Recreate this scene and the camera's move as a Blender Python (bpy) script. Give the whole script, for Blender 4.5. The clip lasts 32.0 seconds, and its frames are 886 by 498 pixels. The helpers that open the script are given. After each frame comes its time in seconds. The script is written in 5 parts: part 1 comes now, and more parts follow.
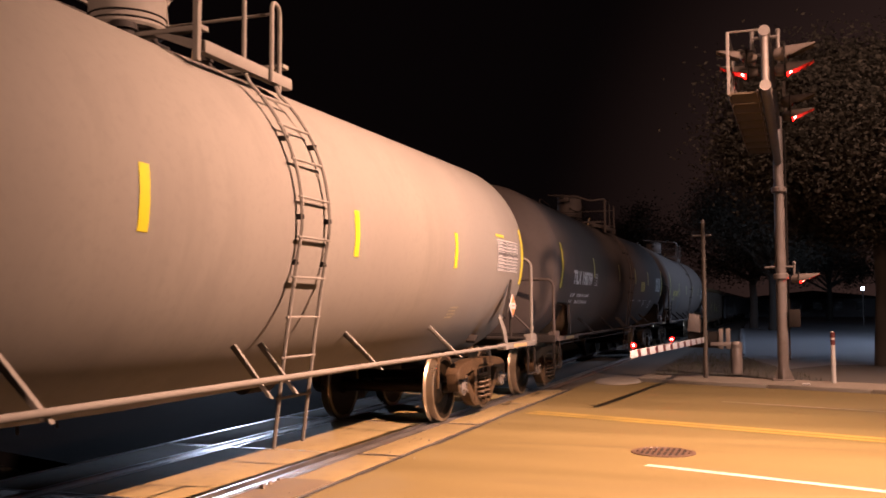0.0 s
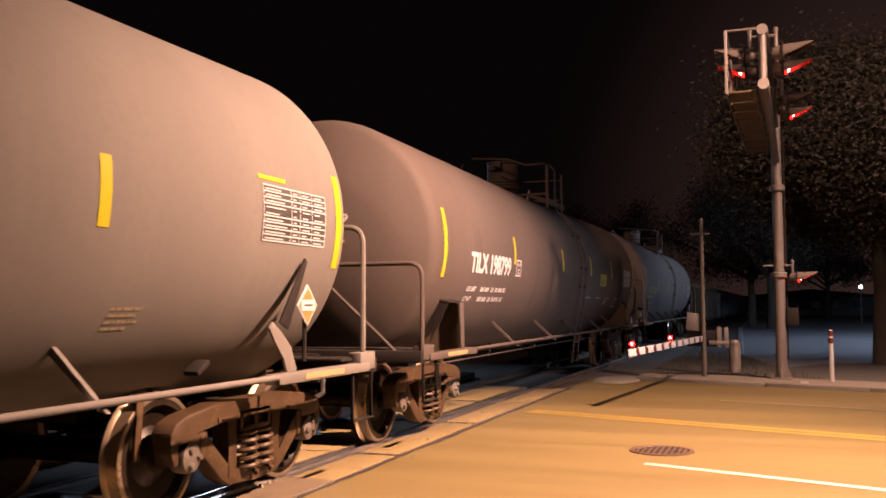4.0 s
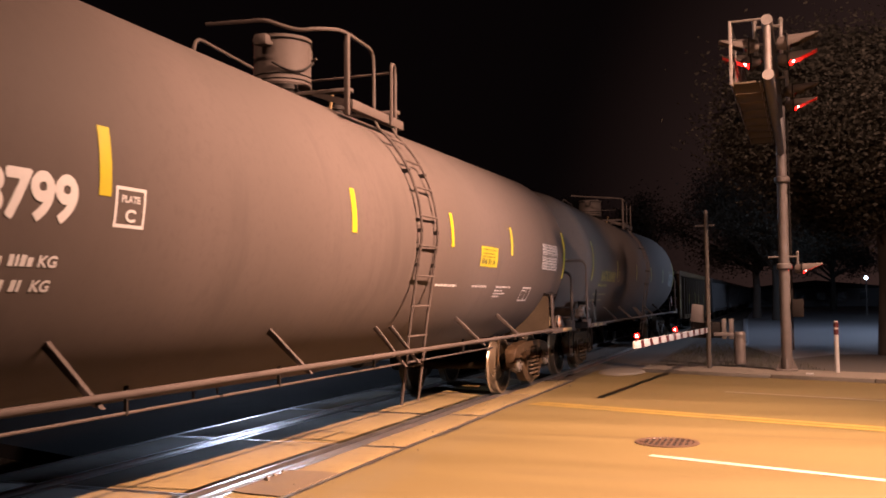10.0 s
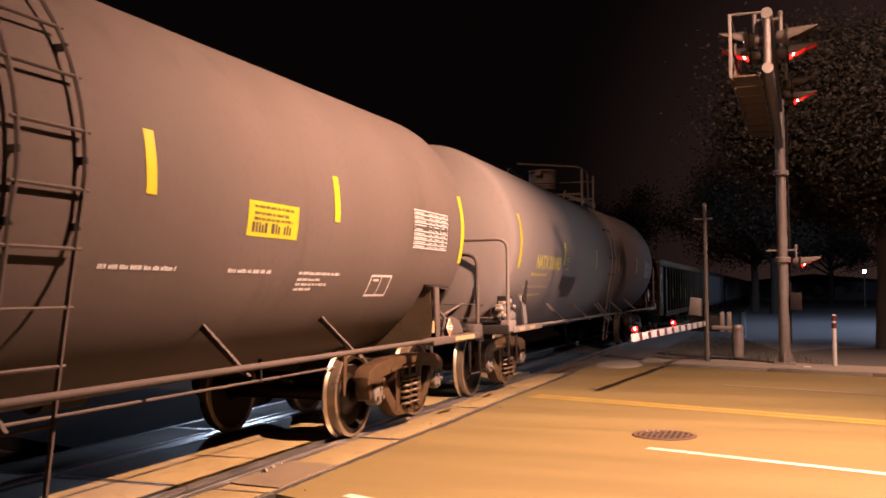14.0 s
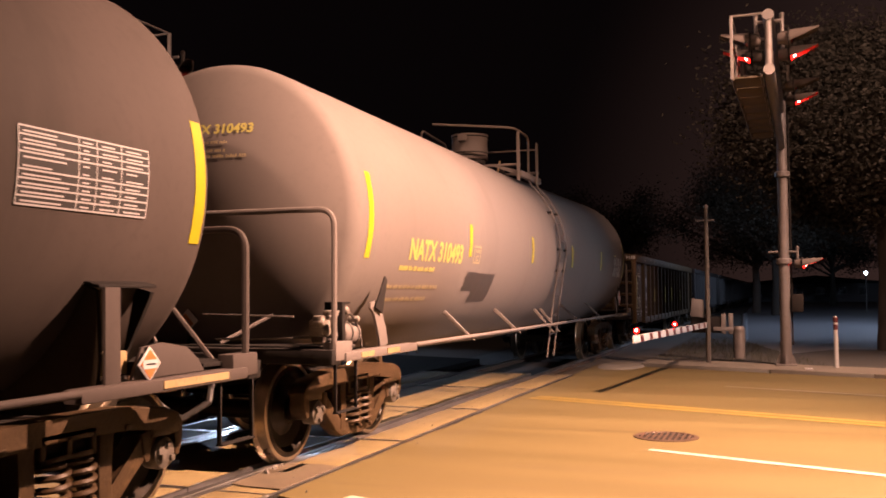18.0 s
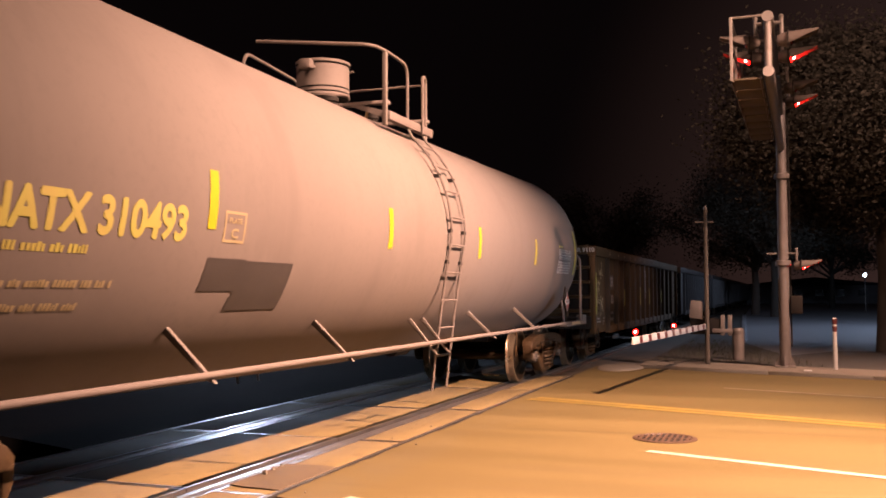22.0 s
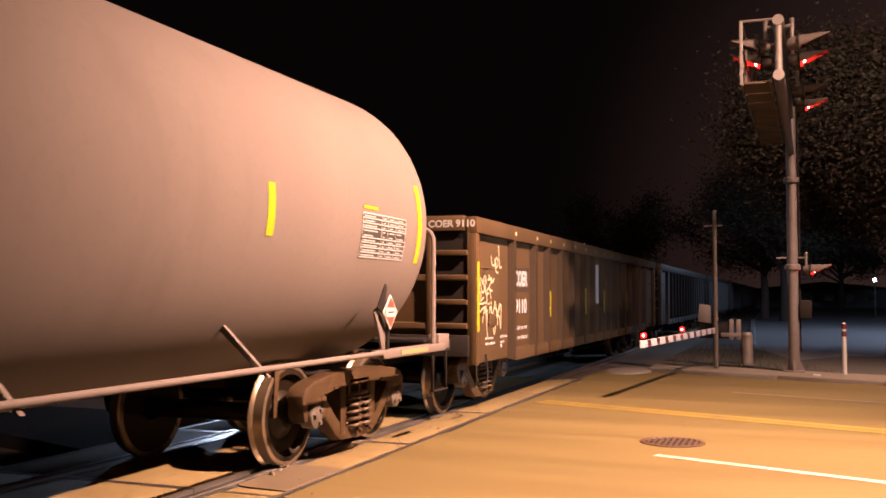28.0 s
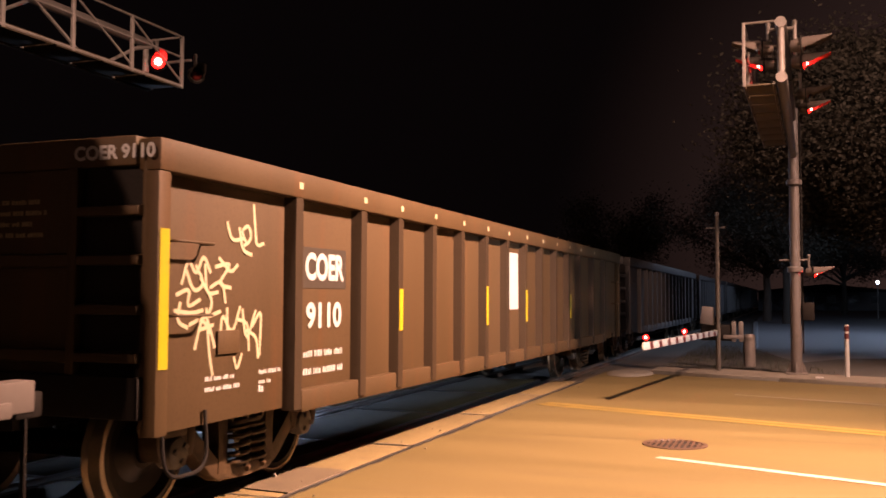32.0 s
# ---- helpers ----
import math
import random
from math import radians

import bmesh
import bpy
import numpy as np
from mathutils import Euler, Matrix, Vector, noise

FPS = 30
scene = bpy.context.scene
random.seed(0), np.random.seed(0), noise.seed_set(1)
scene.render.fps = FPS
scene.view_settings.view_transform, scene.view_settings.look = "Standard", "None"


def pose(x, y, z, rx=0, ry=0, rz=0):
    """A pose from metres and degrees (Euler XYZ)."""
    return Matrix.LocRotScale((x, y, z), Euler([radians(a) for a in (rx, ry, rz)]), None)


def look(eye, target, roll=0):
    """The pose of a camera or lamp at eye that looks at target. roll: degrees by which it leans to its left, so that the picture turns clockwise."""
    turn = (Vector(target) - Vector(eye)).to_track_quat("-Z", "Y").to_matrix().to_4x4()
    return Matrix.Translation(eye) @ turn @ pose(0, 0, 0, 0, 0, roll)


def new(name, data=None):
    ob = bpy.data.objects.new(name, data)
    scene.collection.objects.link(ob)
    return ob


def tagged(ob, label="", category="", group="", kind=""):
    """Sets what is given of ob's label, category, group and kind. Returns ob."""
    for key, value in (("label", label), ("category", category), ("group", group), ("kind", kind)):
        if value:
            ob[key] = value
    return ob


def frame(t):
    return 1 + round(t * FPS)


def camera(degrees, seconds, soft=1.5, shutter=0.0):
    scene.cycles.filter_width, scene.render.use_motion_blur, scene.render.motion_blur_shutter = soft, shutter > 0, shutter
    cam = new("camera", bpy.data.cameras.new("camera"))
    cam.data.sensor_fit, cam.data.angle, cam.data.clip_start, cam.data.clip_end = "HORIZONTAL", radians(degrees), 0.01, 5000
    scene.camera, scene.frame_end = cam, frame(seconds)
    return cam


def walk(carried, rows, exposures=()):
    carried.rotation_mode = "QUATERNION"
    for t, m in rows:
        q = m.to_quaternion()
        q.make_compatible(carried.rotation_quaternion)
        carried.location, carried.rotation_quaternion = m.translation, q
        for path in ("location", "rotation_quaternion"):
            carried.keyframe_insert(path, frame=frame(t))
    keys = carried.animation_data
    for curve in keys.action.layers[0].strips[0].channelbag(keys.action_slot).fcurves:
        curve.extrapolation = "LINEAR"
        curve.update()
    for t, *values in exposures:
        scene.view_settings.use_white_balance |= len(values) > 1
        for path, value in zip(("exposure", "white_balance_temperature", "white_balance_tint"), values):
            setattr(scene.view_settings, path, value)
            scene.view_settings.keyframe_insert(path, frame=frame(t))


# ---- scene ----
# the camera stands at the roadside, 1.54 m up, and drifts a little in the hand
cam = camera(51.1, 32.0, 1.7, 0.35)
EYE = (0.0, 0.0, 1.54)
# seconds, turn, tilt, roll in degrees
VIEW = [(0, 19.859, 3.569, -0.231), (1, 19.872, 3.550, -0.178), (2, 19.823, 3.517, -0.208), (3, 19.706, 3.506, -0.245), (3.5, 19.736, 3.527, -0.283),
        (5.5, 19.798, 3.185, -0.376), (6, 19.890, 3.048, -0.478), (7, 20.098, 2.902, -0.565), (8, 20.102, 2.905, -0.551), (9, 20.051, 3.024, -0.552),
        (10, 20.034, 3.054, -0.524), (11, 19.976, 2.995, -0.469), (12, 19.968, 2.827, -0.439), (13, 19.960, 2.626, -0.328), (14, 19.954, 2.587, -0.342),
        (14.5, 19.976, 2.616, -0.411), (16.5, 19.969, 2.675, -0.418), (17, 19.982, 2.677, -0.381), (18, 20.035, 2.675, -0.339), (19, 19.972, 2.602, -0.329),
        (20, 19.941, 2.628, -0.334), (21, 20.019, 2.670, -0.300), (22, 19.991, 2.736, -0.209), (23, 19.973, 2.779, -0.135), (24, 19.978, 2.798, -0.042),
        (25, 20.031, 2.808, 0.069), (25.5, 20.096, 2.821, 0.100), (27.5, 20.544, 2.889, 0.145), (28, 20.500, 2.874, 0.148), (29, 20.514, 2.897, 0.188),
        (30, 20.531, 2.917, 0.182), (31, 20.627, 2.973, 0.185), (32, 20.643, 2.987, 0.211)]
walk(cam, [(t, Matrix.Translation(EYE) @ Euler((radians(90 + tilt), 0, radians(turn))).to_matrix().to_4x4() @ pose(0, 0, 0, 0, 0, roll))
           for t, turn, tilt, roll in VIEW], exposures=[(0, 0.0), (32, 0.0)])

# night sky: almost black; lens haze beyond the lane drawn as a dull red glow
world = bpy.data.worlds.new("night")
world.use_nodes = True
scene.world = world
wn, wl = world.node_tree.nodes, world.node_tree.links
way, toward, height_of = wn.new("ShaderNodeTexCoord"), wn.new("ShaderNodeVectorMath"), wn.new("ShaderNodeSeparateXYZ")
toward.operation = "DOT_PRODUCT"
toward.inputs[1].default_value = (0.34, 0.94, 0.0)
wl.new(way.outputs["Generated"], toward.inputs[0])
wl.new(way.outputs["Generated"], height_of.inputs[0])
spread, fall, both, sky = wn.new("ShaderNodeMapRange"), wn.new("ShaderNodeMapRange"), wn.new("ShaderNodeMath"), wn.new("ShaderNodeMix")
spread.interpolation_type = fall.interpolation_type = "SMOOTHSTEP"
spread.inputs[1].default_value, spread.inputs[2].default_value = 0.82, 1.0
fall.inputs[1].default_value, fall.inputs[2].default_value, fall.inputs[3].default_value, fall.inputs[4].default_value = 0.1, 0.8, 1.0, 0.1
both.operation, sky.data_type = "MULTIPLY", "RGBA"
wl.new(toward.outputs["Value"], spread.inputs[0])
wl.new(height_of.outputs["Z"], fall.inputs[0])
wl.new(spread.outputs[0], both.inputs[0])
wl.new(fall.outputs[0], both.inputs[1])
wl.new(both.outputs[0], sky.inputs[0])
sky.inputs[6].default_value, sky.inputs[7].default_value = (0.0020, 0.0012, 0.0013, 1), (0.0330, 0.0170, 0.0146, 1)
wl.new(sky.outputs[2], wn["Background"].inputs[0])
wn["Background"].inputs[1].default_value = 1.0

SODIUM, LED = (1.0, 0.552, 0.392), (0.60, 0.72, 1.0)
TRACK = -5.08      # x of the track's middle


def lamp(name, at, aim, power, colour, size, cone=172, blend=0.3):
    data = bpy.data.lights.new(name, "SPOT")
    data.energy, data.color, data.shadow_soft_size = power, colour, size
    data.spot_size, data.spot_blend = radians(cone), blend
    ob = new(name, data)
    ob.matrix_world = look(at, aim)
    return ob


lamp("sodium_light", (4.2, 8.1, 9.0), (-2.2, 9.2, 0), 59400, SODIUM, 0.13, 84, 1.0)
lamp("kerb_sodium_light", (4.5, 15.5, 8.5), (1.2, 18.6, 0), 12150, SODIUM, 0.13, 62, 1.0)
# added fill without a lamp of its own, brightens the leaves by the lane
lamp("kerb_sodium_glow", (4.5, 15.5, 8.4), (4.8, 25.5, 5.0), 3780, (1.0, 0.60, 0.47), 0.3, 114, 0.3)
lamp("rear_sodium_light", (-3.0, -13.0, 10.6), (-5.0, 7.0, 2.8), 20000, SODIUM, 0.4, 62, 0.8)
lamp("led_light", (10.0, 40.0, 8.7), (9.0, 42.0, 0), 8000, LED, 0.14, 166, 0.3)
# added low source out of view for the bluish light on the flanks
lamp("flood_light", (11.0, 12.0, 2.6), (-3.6, 15.4, 1.6), 5670, (0.76, 0.82, 1.0), 0.012, 46, 0.7)
lamp("far_led_light", (-21.0, 33.0, 6.0), (-8.0, 14.0, 0), 5400, LED, 0.35, 60, 0.8)


# ---------- materials ----------
def surf(name, c1, c2, rough=0.6, metal=0.0, big=1.2, fine=30.0, bump=0.15, c3=None, streak=False, glow=None, grain=0.86, lay=None, shine=0.5):
    """Colour drifting from c1 to c2 over big patches, fine grain and relief; c3: stains; streak: drawn out downwards."""
    m = bpy.data.materials.new(name)
    m.use_nodes = True
    nt = m.node_tree
    b = nt.nodes["Principled BSDF"]
    tc = nt.nodes.new("ShaderNodeTexCoord")
    mp = nt.nodes.new("ShaderNodeMapping")
    mp.inputs["Scale"].default_value = (1, 1, 0.12) if streak else (1, 1, 1)
    if lay:
        mp.inputs["Rotation"].default_value, mp.inputs["Scale"].default_value = (0, 0, lay), (0.1, 1.3, 1)
    nt.links.new(tc.outputs["Object"], mp.inputs[0])

    def noise_tex(scale, detail, src):
        n = nt.nodes.new("ShaderNodeTexNoise")
        n.inputs["Scale"].default_value, n.inputs["Detail"].default_value, n.inputs["Roughness"].default_value = scale, detail, 0.6
        nt.links.new(src.outputs[0] if src is mp else src.outputs["Object"], n.inputs[0])
        return n

    def mix(fac, a, c, lo, hi):
        r = nt.nodes.new("ShaderNodeMapRange")
        r.inputs[1].default_value, r.inputs[2].default_value = lo, hi
        nt.links.new(fac, r.inputs[0])
        x = nt.nodes.new("ShaderNodeMix")
        x.data_type = "RGBA"
        nt.links.new(r.outputs[0], x.inputs[0])
        for sock, v in ((x.inputs[6], a), (x.inputs[7], c)):
            if isinstance(v, tuple):
                sock.default_value = (*v, 1)
            else:
                nt.links.new(v, sock)
        return x.outputs[2]
    n1, n2 = noise_tex(big, 5, mp), noise_tex(fine, 4, tc)
    col = mix(n1.outputs[0], c1, c2, 0.32, 0.68)
    if c3:
        n3 = noise_tex(big * 2.7, 6, mp)
        col = mix(n3.outputs[0], col, c3, 0.55, 0.78)
    dark = tuple(v * grain for v in c1)
    col = mix(n2.outputs[0], dark, col, 0.15, 0.5)
    # each piece a little lighter or darker
    oi = nt.nodes.new("ShaderNodeObjectInfo")
    hsv = nt.nodes.new("ShaderNodeHueSaturation")
    rr = nt.nodes.new("ShaderNodeMapRange")
    rr.inputs[3].default_value, rr.inputs[4].default_value = 0.93, 1.07
    nt.links.new(oi.outputs["Random"], rr.inputs[0])
    nt.links.new(rr.outputs[0], hsv.inputs["Value"])
    nt.links.new(col, hsv.inputs["Color"])
    nt.links.new(hsv.outputs[0], b.inputs["Base Color"])
    ro = nt.nodes.new("ShaderNodeMapRange")
    ro.inputs[3].default_value, ro.inputs[4].default_value = max(rough - 0.12, 0.03), min(rough + 0.12, 1)
    nt.links.new(n1.outputs[0], ro.inputs[0])
    nt.links.new(ro.outputs[0], b.inputs["Roughness"])
    b.inputs["Metallic"].default_value = metal
    b.inputs["Specular IOR Level"].default_value = shine
    if bump:
        bp = nt.nodes.new("ShaderNodeBump")
        bp.inputs["Strength"].default_value, bp.inputs["Distance"].default_value = bump, 0.01
        nt.links.new(n2.outputs[0], bp.inputs["Height"])
        nt.links.new(bp.outputs[0], b.inputs["Normal"])
    if glow:
        b.inputs["Emission Color"].default_value, b.inputs["Emission Strength"].default_value = (*glow[0], 1), glow[1]
    return m


CONCRETE = surf("concrete_panel", (0.1054, 0.0789, 0.0324), (0.1373, 0.1055, 0.0465), 0.75, 0, 1.9, 45, 0.25, (0.0573, 0.0417, 0.0190), shine=0.3)
ROAD = surf("worn_concrete_road", (0.0721, 0.0537, 0.0174), (0.1002, 0.0757, 0.0263), 0.7, 0, 0.9, 60, 0.25, (0.0584, 0.0426, 0.0156), lay=radians(18.5), grain=0.74, shine=0.3)
ASPHALT = surf("dark_asphalt", (0.005, 0.005, 0.005), (0.007, 0.007, 0.008), 0.9, 0, 0.6, 70, 0.4, (0.003, 0.003, 0.003), shine=0.02)
LOT = surf("lot_asphalt", (0.0956, 0.1000, 0.1072), (0.1244, 0.1244, 0.1361), 0.7, 0, 0.3, 40, 0.3)
SOIL = surf("soil_and_grass", (0.0159, 0.0137, 0.0083), (0.0213, 0.0220, 0.0105), 0.95, 0, 0.8, 25, 0.8, (0.0105, 0.0083, 0.0072))
BALLAST = surf("ballast", (0.0509, 0.0444, 0.0383), (0.0701, 0.0636, 0.0541), 0.95, 0, 2, 18, 1.0, (0.0318, 0.0285, 0.0253))
KERB = surf("kerb_concrete", (0.0946, 0.0835, 0.0650), (0.1127, 0.0993, 0.0787), 0.8, 0, 1.5, 40, 0.3, (0.0676, 0.0589, 0.0452))
TAR = surf("tar", (0.0067, 0.0067, 0.0052), (0.0126, 0.0104, 0.0081), 0.6, 0, 3, 50, 0.3)
BROWNPATCH = surf("dark_brown_patch", (0.0477, 0.0350, 0.0192), (0.0741, 0.0549, 0.0293), 0.8, 0, 4, 50, 0.3)
STEEL = surf("polished_rail_steel", (0.42, 0.405, 0.385), (0.48, 0.465, 0.45), 0.36, 1.0, 2, 90, 0.05)
RAILSIDE = surf("rusty_rail", (0.0636, 0.0372, 0.0239), (0.1059, 0.0636, 0.0372), 0.75, 0.3, 3, 40, 0.3)
RUBBER = surf("rubber_flangeway", (0.0089, 0.0089, 0.0089), (0.0148, 0.0133, 0.0119), 0.5, 0, 2, 50, 0.2)
YELLOWLINE = surf("yellow_road_paint", (0.1661, 0.1138, 0.0162), (0.1336, 0.0946, 0.0187), 0.6, 0, 1.5, 30, 0.2, (0.0975, 0.0741, 0.0224))
WORNWHITE = surf("worn_white_road_paint", (0.1430, 0.1192, 0.0794), (0.1192, 0.0953, 0.0596), 0.6, 0, 1.5, 30, 0.2, (0.0874, 0.0701, 0.0358))
WHITELINE = surf("white_road_paint", (0.2860, 0.2668, 0.2290), (0.2542, 0.2290, 0.1841), 0.6, 0, 1.5, 30, 0.2, (0.1654, 0.1271, 0.0761))
TANK_A = surf("tan_grey_tank_paint", (0.0872, 0.0810, 0.0735), (0.1024, 0.0964, 0.0853), 0.70, 0, 0.7, 14, 0.03, (0.0786, 0.0730, 0.0657), True, grain=0.965, shine=0.08)
TANK_B = surf("dark_grey_tank_paint", (0.0411, 0.0341, 0.0303), (0.0515, 0.0420, 0.0379), 0.70, 0, 0.8, 14, 0.03, (0.0335, 0.0282, 0.0253), True, grain=0.965, shine=0.08)
TANK_C = surf("light_grey_tank_paint", (0.0925, 0.0797, 0.0729), (0.1064, 0.0918, 0.0830), 0.70, 0, 0.6, 14, 0.03, (0.0833, 0.0710, 0.0650), True, grain=0.965, shine=0.08)
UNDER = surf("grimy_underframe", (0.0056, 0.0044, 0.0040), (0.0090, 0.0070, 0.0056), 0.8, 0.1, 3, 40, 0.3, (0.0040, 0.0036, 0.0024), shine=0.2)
PIPE = surf("painted_pipe", (0.0502, 0.0437, 0.0404), (0.0636, 0.0549, 0.0502), 0.55, 0.1, 4, 60, 0.1, (0.0333, 0.0279, 0.0245))
TRUCK = surf("dark_cast_steel", (0.0264, 0.0167, 0.0089), (0.0490, 0.0304, 0.0155), 0.5, 0.15, 3, 35, 0.35, (0.0865, 0.0539, 0.0249), shine=0.2)
WEB = surf("dusty_brown_plate", (0.0361, 0.0267, 0.0159), (0.0488, 0.0361, 0.0216), 0.7, 0, 3, 35, 0.2, (0.0253, 0.0181, 0.0108), shine=0.2)
WHEEL = surf("brown_wheel_steel", (0.0068, 0.0047, 0.0026), (0.0124, 0.0082, 0.0042), 0.45, 0.25, 3, 35, 0.2, (0.0190, 0.0124, 0.0059), shine=0.2)
TREAD = surf("bright_wheel_tread", (0.24, 0.19, 0.13), (0.30, 0.24, 0.17), 0.3, 0.85, 4, 60, 0.1)
BEARING = surf("dark_bearing_steel", (0.0778, 0.0681, 0.0578), (0.1111, 0.0978, 0.0830), 0.5, 0.4, 8, 40, 0.2, (0.0370, 0.0281, 0.0207))
CAP = surf("bearing_cap_steel", (0.1648, 0.1430, 0.1223), (0.2118, 0.1876, 0.1646), 0.5, 0.5, 8, 40, 0.2, (0.0707, 0.0494, 0.0339))
YELLOW = surf("yellow_reflective_tape", (0.2560, 0.2364, 0.0064), (0.2560, 0.2113, 0.0084), 0.4, 0, 5, 60, 0.02)
DULLYELLOW = surf("dull_yellow_tape", (0.2061, 0.1473, 0.0651), (0.2378, 0.1695, 0.0868), 0.5, 0, 5, 60, 0.02, (0.0950, 0.0663, 0.0389))
WHITE = surf("white_lettering", (0.2880, 0.2880, 0.2880), (0.2880, 0.2880, 0.2880), 0.6, 0, 6, 60, 0.02)
OCHRE = surf("yellow_lettering", (0.2560, 0.2364, 0.0480), (0.2560, 0.2140, 0.0504), 0.6, 0, 6, 60, 0.02)
FADED = surf("faded_yellow_lettering", (0.1907, 0.1510, 0.0794), (0.2304, 0.1827, 0.0953), 0.6, 0, 6, 60, 0.02)
BLACK = surf("black_decal", (0.0104, 0.0096, 0.0096), (0.0156, 0.0141, 0.0141), 0.6, 0, 4, 50, 0.02)
PATCH = surf("dark_paint_patch", (0.0159, 0.0133, 0.0133), (0.0199, 0.0166, 0.0159), 0.6, 0, 4, 50, 0.02)
NUMPATCH = surf("dark_brown_touch_up", (0.0159, 0.0113, 0.0065), (0.0205, 0.0144, 0.0087), 0.6, 0, 4, 50, 0.02)
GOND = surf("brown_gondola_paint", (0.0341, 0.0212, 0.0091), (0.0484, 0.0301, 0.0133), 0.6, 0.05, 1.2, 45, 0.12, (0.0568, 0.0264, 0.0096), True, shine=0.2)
# GOND at half brightness: shade on ribs and end walls put into the colour
SHADEBROWN = surf("dark_brown_rib_paint", (0.0171, 0.0107, 0.0054), (0.0246, 0.0156, 0.0077), 0.6, 0.05, 1.2, 45, 0.12, (0.0290, 0.0150, 0.0064), True, shine=0.2)
GOND2 = surf("dark_gondola_paint", (0.0096, 0.0088, 0.0091), (0.0158, 0.0139, 0.0143), 0.6, 0.05, 1.2, 45, 0.12, (0.0223, 0.0153, 0.0110), True)
GRAFF = surf("pale_scrawl_paint", (0.2889, 0.2621, 0.1715), (0.2766, 0.2239, 0.1430), 0.7, 0, 6, 60, 0.02)
ORANGE = surf("orange_placard", (0.2860, 0.0953, 0.0231), (0.2590, 0.0841, 0.0231), 0.5, 0, 5, 50, 0.02)
REDPLAC = surf("red_placard", (0.2290, 0.0344, 0.0192), (0.1907, 0.0304, 0.0192), 0.5, 0, 5, 50, 0.02)
GALV = surf("weathered_mast_paint", (0.0798, 0.0695, 0.0647), (0.1010, 0.0892, 0.0826), 0.5, 0.1, 2.5, 35, 0.12, (0.0564, 0.0432, 0.0347))
PALEGALV = surf("pale_galvanised_steel", (0.2271, 0.2118, 0.2014), (0.2891, 0.2686, 0.2582), 0.5, 0.2, 2.5, 35, 0.12, (0.1652, 0.1447, 0.1239))
HOUSING = surf("black_lamp_housing", (0.0089, 0.0074, 0.0067), (0.0133, 0.0111, 0.0096), 0.9, 0, 4, 40, 0.1, shine=0.15)
LAMPCASE = surf("dull_brown_lamp_case", (0.0500, 0.0411, 0.0367), (0.0667, 0.0544, 0.0478), 0.8, 0, 4, 40, 0.1, shine=0.2)
# red lens light on the hood lining, put into its base colour
LITHOOD = surf("lamp_hood_inside", (0.1778, 0.0259, 0.0193), (0.2133, 0.0311, 0.0237), 0.8, 0, 4, 40, 0.1, shine=0.2)
REDLENS = surf("red_lens", (0.5, 0.01, 0.01), (0.55, 0.01, 0.01), 0.2, 0, 4, 40, 0, None, False, ((1.0, 0.0014, 0.001), 75.0))
HOTLENS = surf("hot_lamp_core", (0.8, 0.2, 0.2), (0.8, 0.2, 0.2), 0.2, 0, 4, 40, 0, None, False, ((1.0, 0.40, 0.34), 24.0))
LAMPGLOW = surf("lamp_globe", (0.8, 0.8, 0.8), (0.8, 0.8, 0.8), 0.3, 0, 4, 40, 0, None, False, ((0.65, 0.8, 1.0), 12.0))
REDSTRIPE = surf("red_gate_stripe", (0.0496, 0.0044, 0.0037), (0.0415, 0.0037, 0.0037), 0.5, 0, 5, 50, 0.05)
WHITEBOARD = surf("white_gate_board", (0.2889, 0.2889, 0.2889), (0.2889, 0.2889, 0.2756), 0.5, 0, 5, 50, 0.05)
WOOD = surf("grey_wood_pole", (0.0412, 0.0333, 0.0245), (0.0581, 0.0477, 0.0372), 0.85, 0, 3, 40, 0.5, (0.0271, 0.0205, 0.0166), True)
BARK = surf("bark", (0.0199, 0.0159, 0.0119), (0.0310, 0.0245, 0.0192), 0.95, 0, 4, 25, 0.9)
LEAF = surf("leaves", (0.0294, 0.0276, 0.0223), (0.0450, 0.0396, 0.0316), 1.0, 0, 2, 20, 0.0, shine=0.0)
GRASSY = surf("thin_grass_verge", (0.0218, 0.0207, 0.0181), (0.0311, 0.0284, 0.0249), 0.95, 0, 0.8, 25, 0.8, (0.0150, 0.0130, 0.0119))
GRASSB = surf("grass_blades", (0.0185, 0.0233, 0.0074), (0.0315, 0.0317, 0.0130), 0.8, 0, 2, 20, 0)
WALLM = surf("pale_wall", (0.1853, 0.1853, 0.1907), (0.2383, 0.2330, 0.2330), 0.8, 0, 0.6, 20, 0.2)
ROOFM = surf("dark_roof", (0.0263, 0.0263, 0.0263), (0.0372, 0.0372, 0.0372), 0.8, 0, 0.6, 20, 0.2)
GLASSM = surf("dark_window_pane", (0.013, 0.015, 0.017), (0.020, 0.020, 0.023), 0.08, 0, 1, 10, 0)
IRON = surf("cast_iron", (0.0379, 0.0199, 0.0105), (0.0473, 0.0253, 0.0137), 0.65, 0.2, 4, 40, 0.3, (0.0235, 0.0097, 0.0043))


# ---------- mesh helpers ----------
def finish(bm, name, material, smooth=False):
    bmesh.ops.recalc_face_normals(bm, faces=bm.faces)
    me = bpy.data.meshes.new(name)
    bm.to_mesh(me)
    bm.free()
    me.materials.append(material)
    if smooth:
        me.polygons.foreach_set("use_smooth", [True] * len(me.polygons))
        me.set_sharp_from_angle(angle=radians(38))
    return me


def part(name, bm, material, parent, label="", smooth=True):
    me = bm if isinstance(bm, bpy.types.Mesh) else finish(bm, name, material, smooth)
    ob = new(name, me)
    ob.parent = parent
    return tagged(ob, label) if label else ob


